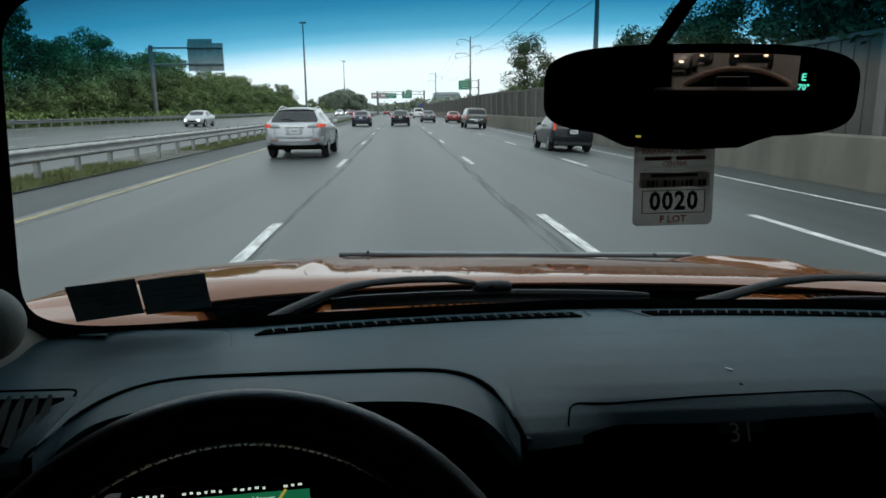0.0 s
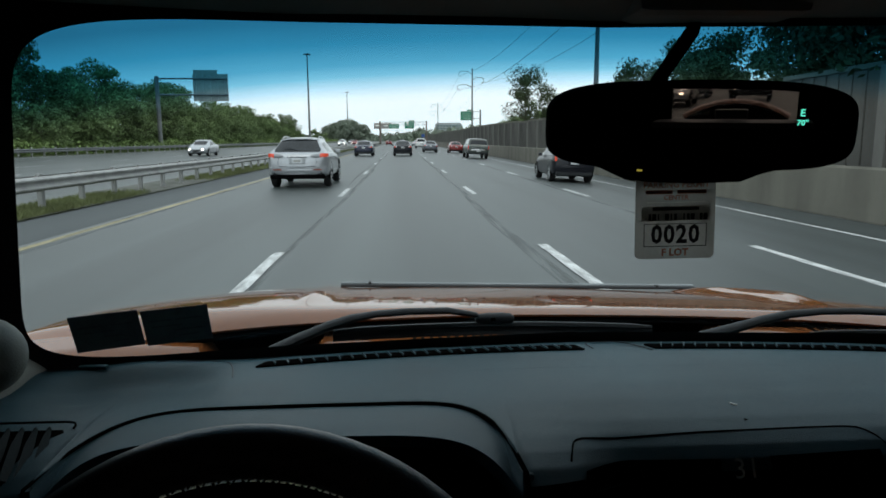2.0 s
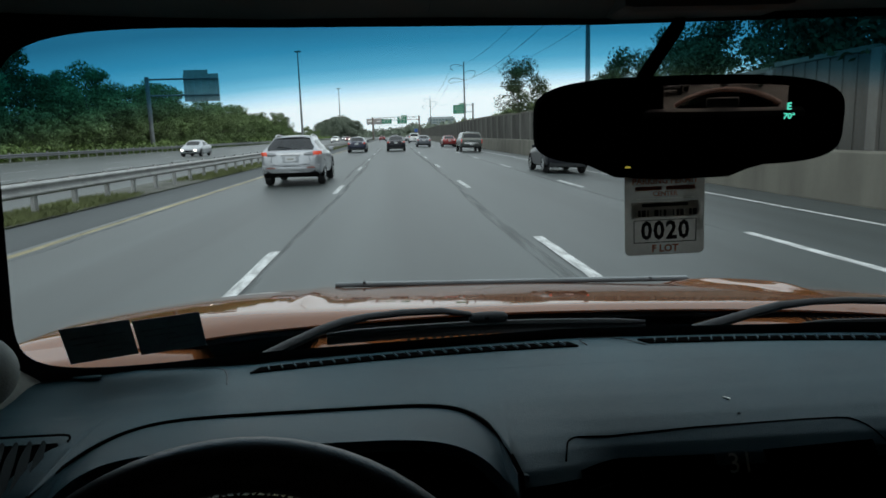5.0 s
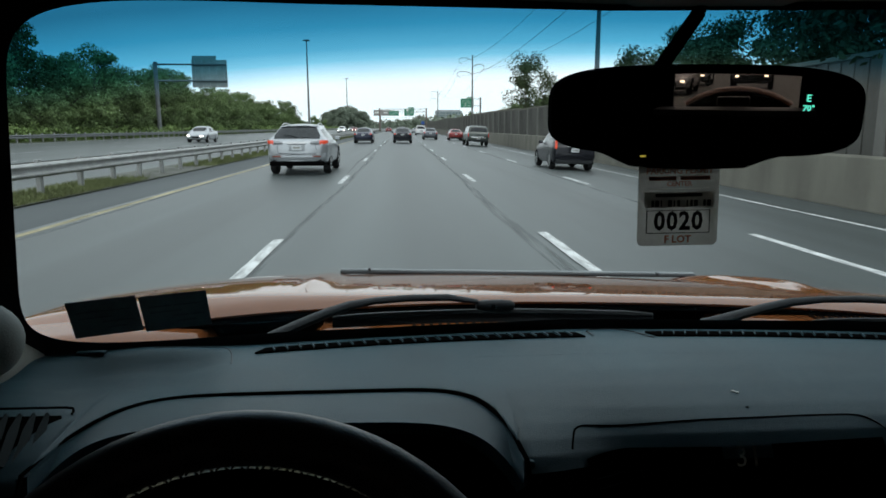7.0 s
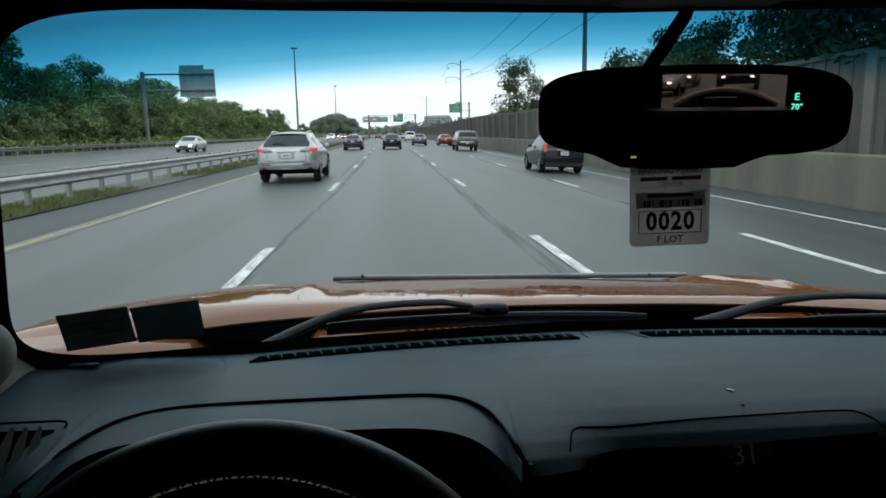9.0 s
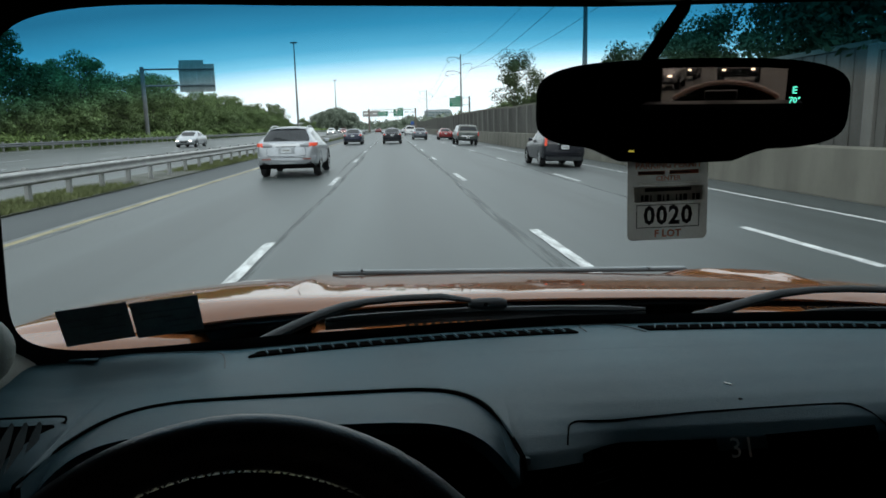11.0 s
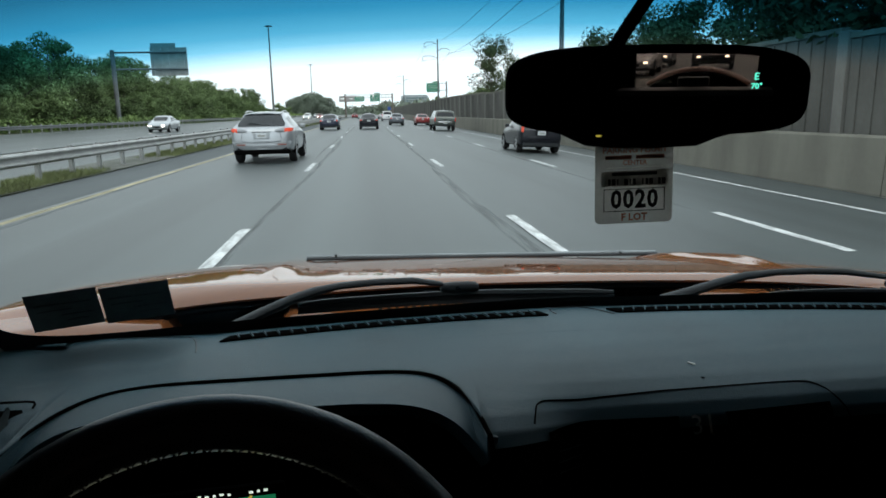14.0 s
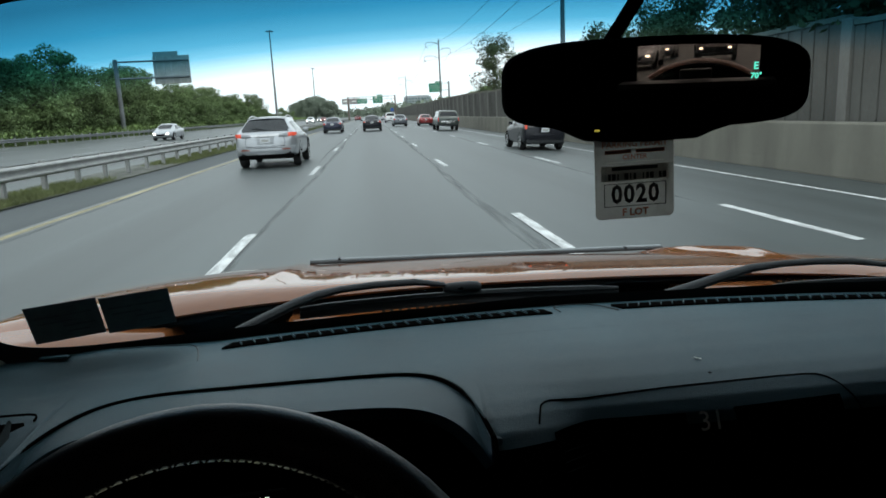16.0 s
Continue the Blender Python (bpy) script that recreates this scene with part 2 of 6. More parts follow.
# ragged road markings and sealant, worn through to the road in places
def worn_through(key, stretch, lo, hi, least, most):
    n, l = M[key].node_tree.nodes, M[key].node_tree.links
    co, mp, no = n.new("ShaderNodeTexCoord"), n.new("ShaderNodeMapping"), n.new("ShaderNodeTexNoise")
    mp.inputs["Scale"].default_value = stretch
    l.new(co.outputs["Object"], mp.inputs[0])
    l.new(mp.outputs[0], no.inputs["Vector"])
    no.inputs["Scale"].default_value, no.inputs["Detail"].default_value = 1.6, 6
    rm, tr, mx = n.new("ShaderNodeMapRange"), n.new("ShaderNodeBsdfTransparent"), n.new("ShaderNodeMixShader")
    rm.inputs[1].default_value, rm.inputs[2].default_value = lo, hi
    rm.inputs[3].default_value, rm.inputs[4].default_value = least, most
    l.new(no.outputs[0], rm.inputs[0])
    l.new(rm.outputs[0], mx.inputs[0])
    l.new(tr.outputs[0], mx.inputs[1])
    l.new(n["Principled BSDF"].outputs[0], mx.inputs[2])
    l.new(mx.outputs[0], n["Material Output"].inputs[0])


worn_through("tar", (9.0, 0.35, 1.0), 0.36, 0.70, 0.0, 0.42)
worn_through("white_line", (6.0, 1.3, 1.0), 0.34, 0.56, 0.55, 1.0)
worn_through("yellow_line", (6.0, 0.25, 1.0), 0.36, 0.56, 0.45, 1.0)
for key in ("card", "card_white", "card_band", "red_ink"):
    cm = M[key]
    cn, cl = cm.node_tree.nodes, cm.node_tree.links
    tl, mx = cn.new("ShaderNodeBsdfTranslucent"), cn.new("ShaderNodeMixShader")
    cl.new(cn["Principled BSDF"].inputs["Base Color"].links[0].from_socket, tl.inputs[0])
    mx.inputs[0].default_value = 0.5
    cl.new(cn["Principled BSDF"].outputs[0], mx.inputs[1])
    cl.new(tl.outputs[0], mx.inputs[2])
    cl.new(mx.outputs[0], cn["Material Output"].inputs[0])
mm = mat("mirror_glass", (0.42, 0.40, 0.38), rough=0.0, metal=1.0, scale=10, vary=0.03)
M["mirror"] = mm

# the windscreen has a blue shade band along its top edge
gm, gn, gl_, gtr = glass_mat("windscreen_glass", (1, 1, 1), 0.025)
gco = gn.new("ShaderNodeTexCoord")
gsep = gn.new("ShaderNodeSeparateXYZ")
gl_.new(gco.outputs["Object"], gsep.inputs[0])
grng = gn.new("ShaderNodeMapRange")
grng.inputs[1].default_value, grng.inputs[2].default_value = 1.543, 1.640
gdx = gn.new("ShaderNodeMath")
gdx.operation = "SUBTRACT"
gdx.inputs[1].default_value = 0.04
gl_.new(gsep.outputs[0], gdx.inputs[0])
gsq = gn.new("ShaderNodeMath")
gsq.operation = "POWER"
gsq.inputs[1].default_value = 2.0
gl_.new(gdx.outputs[0], gsq.inputs[0])
gma = gn.new("ShaderNodeMath")
gma.operation = "MULTIPLY_ADD"
gma.inputs[1].default_value = 0.12
gl_.new(gsq.outputs[0], gma.inputs[0])
gl_.new(gsep.outputs[2], gma.inputs[2])
gl_.new(gma.outputs[0], grng.inputs[0])
gramp = gn.new("ShaderNodeValToRGB")
er = gramp.color_ramp.elements
er[0].position, er[0].color = 0.0, (0.91, 0.97, 0.97, 1)
er[1].position, er[1].color = 1.0, (0.014, 0.125, 0.225, 1)
for pos, c in ((0.08, (0.84, 0.94, 0.96)), (0.20, (0.52, 0.76, 0.88)), (0.33, (0.19, 0.50, 0.67)), (0.46, (0.080, 0.345, 0.52)), (0.70, (0.027, 0.215, 0.365))):
    e = er.new(pos)
    e.color = (*c, 1)
gl_.new(grng.outputs[0], gramp.inputs[0])
gl_.new(gramp.outputs[0], gtr.inputs[0])
M["windscreen"] = gm
M["rear_glass"] = glass_mat("rear_glass", (0.56, 0.50, 0.46), 0.02)[0]

# ---- building helpers ----


def part(name, bm, material, parent=None, label="", smooth=False):
    me = bpy.data.meshes.new(name)
    bm.normal_update()
    bm.to_mesh(me)
    bm.free()
    me.materials.append(M[material])
    if smooth:
        for f in me.polygons:
            f.use_smooth = True
        me.set_sharp_from_angle(angle=0.75)
    ob = new(name, me)
    if parent is not None:
        ob.parent = parent
    if label:
        tagged(ob, label)
    return ob


def thing(name, label, category, group="", kind="", at=None):
    ob = new(name)
    ob.empty_display_size = 0.2
    if at is not None:
        ob.matrix_basis = at
    return tagged(ob, label, category, group, kind)


def box(bm, c, s, rot=None, bevel=0.0, seg=2):
    """A box of size s round c, with rounded edges."""
    r = bmesh.ops.create_cube(bm, size=1.0)
    vs = r["verts"]
    m = Matrix.Translation(c) @ (rot.to_4x4() if rot is not None else Matrix.Identity(4)) @ Matrix.Diagonal((*s, 1))
    bmesh.ops.transform(bm, matrix=m, verts=vs)
    if bevel:
        es = list({e for v in vs for e in v.link_edges})
        bmesh.ops.bevel(bm, geom=es, offset=bevel, segments=seg, affect="EDGES", profile=0.6)
    return bm


def boxed(c, s, rot=None, bevel=0.0, seg=2):
    return box(bmesh.new(), c, s, rot, bevel, seg)


def tube(bm, pts, r, seg=8, flat=1.0, up=Vector((0, 0, 1)), cap=True):
    """A tube along points; r is one radius or one a point; flat squeezes it along up."""
    pts = [Vector(p) for p in pts]
    rs = r if isinstance(r, (list, tuple)) else [r] * len(pts)
    rings = []
    for i, p in enumerate(pts):
        d = (pts[min(i + 1, len(pts) - 1)] - pts[max(i - 1, 0)]).normalized()
        a = d.cross(up)
        if a.length < 1e-4:
            a = d.cross(Vector((1, 0, 0)))
        a.normalize()
        b = a.cross(d).normalized()
        rings.append([bm.verts.new(p + a * math.cos(k * math.tau / seg) * rs[i] + b * math.sin(k * math.tau / seg) * rs[i] * flat) for k in range(seg)])
    for q, w in zip(rings, rings[1:]):
        for k in range(seg):
            bm.faces.new((q[k], q[(k + 1) % seg], w[(k + 1) % seg], w[k]))
    if cap:
        bm.faces.new(rings[0][::-1])
        bm.faces.new(rings[-1])
    bmesh.ops.recalc_face_normals(bm, faces=bm.faces[:])
    return bm


def sheet(fn, nu, nv, thick=0.0):
    """A surface fn(u, v), u and v from 0 to 1, with a thickness along its normal."""
    bm = bmesh.new()
    g = [[bm.verts.new(fn(i / nu, j / nv)) for j in range(nv + 1)] for i in range(nu + 1)]
    for i in range(nu):
        for j in range(nv):
            bm.faces.new((g[i][j], g[i + 1][j], g[i + 1][j + 1], g[i][j + 1]))
    bm.normal_update()
    if thick:
        bmesh.ops.solidify(bm, geom=bm.faces[:], thickness=thick)
    return bm


def loft(rings, cap=True):
    bm = bmesh.new()
    rs = [[bm.verts.new(p) for p in r] for r in rings]
    n = len(rs[0])
    for a, b in zip(rs, rs[1:]):
        for k in range(n):
            bm.faces.new((a[k], a[(k + 1) % n], b[(k + 1) % n], b[k]))
    if cap:
        bm.faces.new(rs[0][::-1])
        bm.faces.new(rs[-1])
    bmesh.ops.recalc_face_normals(bm, faces=bm.faces[:])
    return bm


def cyl(bm, c, axis, r, h, seg=16, r2=None):
    axis = Vector(axis).normalized()
    q = axis.to_track_quat("Z", "Y").to_matrix().to_4x4()
    bmesh.ops.create_cone(bm, cap_ends=True, segments=seg, radius1=r, radius2=r if r2 is None else r2, depth=h,
                          matrix=Matrix.Translation(c) @ q)
    return bm


def words(name, text, size, material, parent, m, label="", bold=0.0, space=1.0):
    """Flat lettering as a mesh."""
    cu = bpy.data.curves.new(name, "FONT")
    cu.body, cu.size, cu.align_x, cu.align_y, cu.offset = text, size, "CENTER", "CENTER", bold
    cu.resolution_u, cu.space_character = 2, space
    tmp = bpy.data.objects.new(name, cu)
    scene.collection.objects.link(tmp)
    me = bpy.data.meshes.new_from_object(tmp.evaluated_get(bpy.context.evaluated_depsgraph_get()))
    bpy.data.objects.remove(tmp)
    bpy.data.curves.remove(cu)
    me.materials.clear()
    me.materials.append(M[material])
    ob = new(name, me)
    ob.parent = parent
    ob.matrix_basis = m
    if label:
        tagged(ob, label)
    return ob


def smoothstep(a, b, x):
    t = max(0.0, min(1.0, (x - a) / (b - a)))
    return t * t * (3 - 2 * t)


# ---- road and ground ----
LANES = (-1.86, 1.80, 5.12)      # dashed lines
YELLOW, EDGE = -5.55, 7.95
NEAR, FAR = -160.0, 1500.0


def road_z(x):
    if x > 1.8:
        return -0.04 * (x - 1.8)
    if x < -9.2:
        return min(0.35, 0.018 * (-9.2 - x))
    return 0.0


def strip(x0, x1, y0, y1, lift, nx=1, ny=1, wob=0.0, seed=0):
    rnd = random.Random(seed)
    bm = bmesh.new()
    rows = []
    for j in range(ny + 1):
        y = y0 + (y1 - y0) * j / ny
        dx = rnd.uniform(-wob, wob)
        dw = rnd.uniform(-wob, wob) * 0.4
        rows.append([bm.verts.new((x0 + (x1 - x0) * i / nx + dx + (dw if i else -dw), y, road_z(x0 + (x1 - x0) * i / nx) + lift)) for i in range(nx + 1)])
    for a, b in zip(rows, rows[1:]):
        for i in range(nx):
            bm.faces.new((a[i], a[i + 1], b[i + 1], b[i]))
    return bm


def ground_sheet():
    bm = bmesh.new()
    prof = [(-3000, 4.0), (-400, 2.0), (-60, 0.9), (-34, 0.55), (-29.6, 0.30), (-29.0, 0.22), (-9.3, -0.12), (-8.8, 0.0), (-7.5, 0.02), (-7.3, -0.1),
            (1.8, -0.12), (9.6, -0.5), (10.4, -0.5), (10.6, 0.8), (14, 1.0), (60, 1.5), (400, 2.0), (3000, 4.0)]
    ys = [-3000, -300, -60, 0, 60, 120, 240, 480, 1000, 2000, 4500]
    rows = [[bm.verts.new((x, y, z)) for x, z in prof] for y in ys]
    for a, b in zip(rows, rows[1:]):
        for i in range(len(prof) - 1):
            bm.faces.new((a[i], a[i + 1], b[i + 1], b[i]))
    return bm


tagged(part("ground", ground_sheet(), "grass"), "rough green grass verge and land beside the highway", "ground", kind="structure")
road = tagged(part("road", strip(-5.75, 9.7, NEAR, FAR, 0.0, 12, 40), "asphalt"), "worn grey four-lane highway with light wheel tracks", "road", kind="structure")
tagged(part("shoulder", strip(-7.45, -5.75, NEAR, FAR, -0.004, 1, 20), "shoulder"), "dark asphalt shoulder beside the median rail", "road shoulder", kind="structure")
tagged(part("opposite_road", strip(-28.8, -9.2, NEAR, FAR, 0.0, 10, 20), "asphalt"), "grey opposite carriageway beyond the median", "road", kind="structure")
part("edge_line", strip(YELLOW - 0.07, YELLOW + 0.07, NEAR, 700, 0.006, 1, 90, 0.006, 2), "yellow_line", road, "worn yellow edge line")
part("edge_line", strip(EDGE - 0.07, EDGE + 0.07, NEAR, 700, 0.006, 1, 90, 0.006, 3), "white_line", road, "white edge line")
part("edge_line", strip(-27.3, -27.15, NEAR, 700, 0.006, 1, 30), "white_line", road, "white edge line")
for k, x in enumerate(LANES):
    first = part("lane_dash", strip(-0.07, 0.07, -1.52, 1.52, 0.0, 1, 6, 0.008, 10 + k), "white_line", road)
    first.location = (x, 19.8 - 24.4 + 0.4 * k, road_z(x) + 0.007)
    for j in range(1, 30):
        d = first.copy()
        scene.collection.objects.link(d)
        d.parent = road
        d.location = (x, 19.8 - 24.4 + 0.4 * k + 12.2 * j, road_z(x) + 0.007)
for k, x in enumerate((-23.6, -19.9, -16.2, -12.6)):
    for j in range(18):
        d = first.copy()
        scene.collection.objects.link(d)
        d.parent = road
        d.location = (x, 10 + 12.2 * j + 3 * k, road_z(x) + 0.007)
# sealed joints that run along beside the lane lines, wandering a little
def wander(x, w, y0, y1, lift, seed):
    rnd = random.Random(seed)
    ph = [rnd.uniform(0, 6.28) for _ in range(4)]
    bm = bmesh.new()
    rows = []
    n = int((y1 - y0) / 0.5)
    for j in range(n + 1):
        y = y0 + (y1 - y0) * j / n
        dx = 0.05 * math.sin(y / 7.0 + ph[0]) + 0.025 * math.sin(y / 2.3 + ph[1])
        ww = w * (1 + 0.30 * math.sin(y / 5.1 + ph[2]) + 0.12 * math.sin(y / 2.7 + ph[3])) * min(1, 0.1 + (y - y0) / 3, 0.1 + (y1 - y) / 3)
        rows.append([bm.verts.new((x + dx + s * ww, y, road_z(x) + lift)) for s in (-1, 1)])
    for a, b in zip(rows, rows[1:]):
        bm.faces.new((a[0], a[1], b[1], b[0]))
    return bm


for k, (x, w, y0, y1) in enumerate(((1.55, 0.085, 2, 60), (1.63, 0.04, 50, 130), (-1.70, 0.065, 3, 80), (-1.98, 0.04, 22, 120), (4.93, 0.05, 10, 90), (-5.35, 0.05, 5, 90))):
    part("tar_seam", wander(x, w, y0, y1, 0.004, 40 + k), "tar", road)

# ---- median rail ----


def w_beam(y0, y1, x, z, face):
    prof = [(0.0, 0.155), (0.02, 0.15), (0.075, 0.105), (0.075, 0.075), (0.015, 0.02), (0.015, -0.02), (0.075, -0.075), (0.075, -0.105), (0.02, -0.15), (0.0, -0.155)]
    ring = [(x + face * a, b) for a, b in prof] + [(x + face * (a - 0.006), b) for a, b in prof[::-1]]
    return loft([[(p, y, z + q) for p, q in ring] for y in (y0, y1)])


def guard_rail(name, x, z, y0, y1, label, both=True, base=0.0, metal="steel"):
    rail = thing(name, label, "guard rail", kind="structure")
    n = int((y1 - y0) / 3.81)
    first_post = first_beam = first_block = None
    for j in range(n):
        y = y0 + 3.81 * j
        for face in ((1, -1) if both else (1,)):
            if first_beam is None or (face == -1 and j == 0):
                b = part("beam", w_beam(0, 3.83, 0, 0, face), metal, rail)
                if face == 1:
                    first_beam = b
                else:
                    other_beam = b
            else:
                b = (first_beam if face == 1 else other_beam).copy()
                scene.collection.objects.link(b)
                b.parent = rail
            b.location = (x + face * 0.13, y, z)
        for h in (0.0, 1.905):
            if first_post is None:
                first_post = p = part("post", boxed((0, 0, 0), (0.10, 0.15, 0.86), bevel=0.008, seg=1), "steel", rail)
                first_block = q = part("spacer_block", boxed((0, 0, 0), (0.24, 0.13, 0.30), bevel=0.01, seg=1), "rust", rail)
            else:
                p, q = first_post.copy(), first_block.copy()
                for o in (p, q):
                    scene.collection.objects.link(o)
                    o.parent = rail
            p.location = (x, y + h, base + 0.38)
            q.location = (x, y + h, z)
    return rail


guard_rail("median_rail", -8.05, 0.60, -19, 250, "galvanised double W-beam guard rail on steel posts in the grassy median")
guard_rail("verge_rail", -29.2, 0.80, 10, 330, "dull weathered guard rail along the far verge below the trees", both=False, base=0.25, metal="pole")

# grass tufts under the median rail, too many to count
rng = np.random.default_rng(5)


def blades(n, x0, x1, y0, y1, h, zf, power=1.0):
    y = y0 + (y1 - y0) * rng.random(n) ** power
    x = x0 + (x1 - x0) * rng.random(n)
    patch = np.sin(y / 5.1) + np.sin(y / 2.3 + 1.0) + 0.8 * np.sin(y / 11.0 + 2.0) + 1.2 * (rng.random(n) - 0.5)
    on = patch > -1.3
    x, y, n = x[on], y[on], int(on.sum())
    a = rng.random(n) * math.tau
    hh = h * (0.35 + 0.9 * rng.random(n))
    w = 0.007 + 0.009 * rng.random(n)
    lean = (rng.random((n, 2)) - 0.5) * 0.25
    z = np.array([zf(v) for v in x])
    v = np.empty((n, 3, 3))
    v[:, 0] = np.stack([x - np.cos(a) * w, y - np.sin(a) * w, z], 1)
    v[:, 1] = np.stack([x + np.cos(a) * w, y + np.sin(a) * w, z], 1)
    v[:, 2] = np.stack([x + lean[:, 0], y + lean[:, 1], z + hh], 1)
    me = bpy.data.meshes.new("grass_tufts")
    me.from_pydata(v.reshape(-1, 3).tolist(), [], np.arange(3 * n).reshape(n, 3).tolist())
    return me


def stuff(name, me, material, label, category):
    me.materials.append(M[material])
    return tagged(new(name, me), label, category, kind="stuff")


tagged(part("median", strip(-9.25, -7.40, NEAR, FAR, 0.03, 3, 60, 0.03, 91), "gravel"), "grey gravelly strip under the median guard rail", "median", kind="structure")
stuff("median_grass", blades(110000, -8.75, -7.42, 2, 170, 0.13, lambda x: 0.03, 1.7), "blade", "short patchy dry-green grass tufts under the median guard rail", "grass")

# ---- retaining wall and noise wall on the far side of the slow lane ----
WALL_X = 9.85
ring = [(WALL_X, -0.45), (WALL_X + 0.02, -0.30), (WALL_X + 0.06, 0.80), (WALL_X + 0.10, 0.84), (WALL_X + 0.42, 0.84), (WALL_X + 0.45, 0.80), (WALL_X + 0.45, -0.45)]
low = thing("wall_east", "tan concrete retaining wall along the slow lane", "concrete wall", kind="structure")
lb = None
for j in range(46):
    y = -24 + 9.1 * j
    if lb is None:
        lb = ob = part("wall_block", loft([[(x, 0, z) for x, z in ring], [(x, 9.08, z) for x, z in ring]]), "concrete", low)
    else:
        ob = lb.copy()
        scene.collection.objects.link(ob)
        ob.parent = low
    ob.location = (0, y, 0)
noise_wall = thing("noise_wall", "grey-brown noise wall of tall panels between posts", "noise wall", kind="structure")
pp = pq = pc = None
rw = random.Random(4)
for j in range(84):
    y = -24 + 4.3 * j
    top = 2.92 + 0.012 * max(0, min(30, j - 8)) + 0.10 * math.sin(j * 0.31) + rw.choice((-0.07, 0.0, 0.0, 0.09))
    if pp is None:
        bm = boxed((0, 2.15, 0.5), (0.12, 4.05, 1.0), bevel=0.008, seg=1)
        for r in range(8):
            box(bm, (-0.07, 0.35 + r * 0.515, 0.5), (0.045, 0.30, 0.98), bevel=0.008, seg=1)
        pp = a = part("panel", bm, "panel", noise_wall)
        pq = b = part("post", boxed((0, 0, 0.5), (0.34, 0.34, 1.02), bevel=0.01, seg=1), "post", noise_wall, "pale concrete post")
        pc = c = part("cap", boxed((0, 2.15, 0), (0.24, 4.05, 0.12), bevel=0.01, seg=1), "concrete", noise_wall)
    else:
        a, b, c = pp.copy(), pq.copy(), pc.copy()
        for o in (a, b, c):
            scene.collection.objects.link(o)
            o.parent = noise_wall
    for o in (a, b):
        o.location, o.scale = (WALL_X + 0.75, y, 0.7), (1, 1, top - 0.7)
    c.location = (WALL_X + 0.75, y, top + 0.05)
part("kerb_joint", strip(WALL_X - 0.34, WALL_X - 0.02, NEAR, 400, 0.01, 1, 120, 0.05, 77), "tar", low, "dark gutter strip with debris")

# ---- the car that the camera rides in ----
XC = 0.04
car = thing("car", "copper-orange car with grey dashboard, wipers parked on the windscreen", "car")


def base_y(x):
    return 1.0 - 0.22 * (x - XC) ** 2


def on_glass(x, z, off=0.0):
    """A point on the windscreen at a width and height, off metres outside it."""
    v = (z - 1.185) / 0.445
    return Vector((x, base_y(x) - 0.17 * v + off, z))


# windscreen pane with its black border
def pane(u, v):
    z = 1.172 + v * (1.640 - 1.172)
    hw = 0.775 - 0.085 * v
    return on_glass(XC + (2 * u - 1) * hw, z)


ws = part("windscreen", sheet(pane, 24, 12), "windscreen", car, "clear windscreen with a blue shade band along the top", smooth=True)
ws.visible_shadow = False


def border():
    """The black ceramic border of the glass: a ring with rounded inner corners."""
    bm = bmesh.new()
    n = 96
    inner, outer = [], []
    for k in range(n):
        a = math.tau * k / n
        ca, sa = math.cos(a), math.sin(a)
        e = 2 / 9.5
        px = math.copysign(abs(ca) ** e, ca)
        pz = math.copysign(abs(sa) ** e, sa)
        v = 0.5 + 0.5 * pz
        zi = 1.202 + v * (1.620 - 1.202)
        hwi = 0.732 - 0.094 * v
        inner.append(bm.verts.new(on_glass(XC + px * hwi, zi, -0.004)))
        zo = 1.165 + v * (1.650 - 1.165)
        hwo = 0.80 - 0.085 * v
        outer.append(bm.verts.new(on_glass(XC + px * hwo, zo, -0.004)))
    for k in range(n):
        j = (k + 1) % n
        bm.faces.new((inner[k], inner[j], outer[j], outer[k]))
    bmesh.ops.solidify(bm, geom=bm.faces[:], thickness=0.003)
    return bm


part("glass_border", border(), "black", car, "black border of the windscreen")

# dashboard: a wide pad with a flat top that rolls down towards the seats, open under the instrument hood
HX, HW, HWL = -0.332, 0.2345, 0.212      # middle of the hood, half widths towards the middle of the car and the door


def hood_x(s):
    return HX + s * (HW if s > 0 else HWL)


def hood_s(x):
    return (x - HX) / (HW if x > HX else HWL)


def hood_edge(s):
    return 0.585 + 0.160 * max(0.0, 1 - abs(s) ** (8 if s > 0 else 5.2)) ** 0.5


def dash_profile(xs):
    yb = base_y(xs) + 0.015
    s = hood_s(xs)
    if abs(s) < 1:
        ye = hood_edge(s)
        return ((yb, 1.182), (yb - 0.05, 1.190), (yb - 0.12, 1.1915), (0.5 * (yb - 0.12 + ye + 0.02), 1.192), (ye + 0.02, 1.192), (ye + 0.010, 1.1915), (ye + 0.005, 1.1905), (ye + 0.003, 1.188), (ye + 0.002, 1.18),
                (ye + 0.001, 1.16), (ye, 1.14), (ye, 1.11), (ye, 1.05), (ye, 0.95), (ye, 0.75))
    f = smoothstep(0.0, 0.12, abs(xs - HX) - (HW if xs > HX else HWL))
    flat = ((0.80, 1.192), (0.75, 1.192), (0.70, 1.191), (0.66, 1.189), (0.63, 1.1855), (0.606, 1.179), (0.590, 1.164), (0.580, 1.142), (0.574, 1.11))
    roll = ((0.80, 1.192), (0.75, 1.1905), (0.70, 1.186), (0.675, 1.1805), (0.660, 1.173), (0.649, 1.162), (0.641, 1.147), (0.636, 1.125), (0.633, 1.09))
    return ((yb, 1.182), (yb - 0.05, 1.190), (yb - 0.12, 1.1915)) + tuple((p + (s - p) * f, q + (r - q) * f) for (p, q), (s, r) in zip(flat, roll)) + ((0.567 + 0.061 * f, 1.05), (0.56 + 0.06 * f, 0.95), (0.55 + 0.06 * f, 0.75))


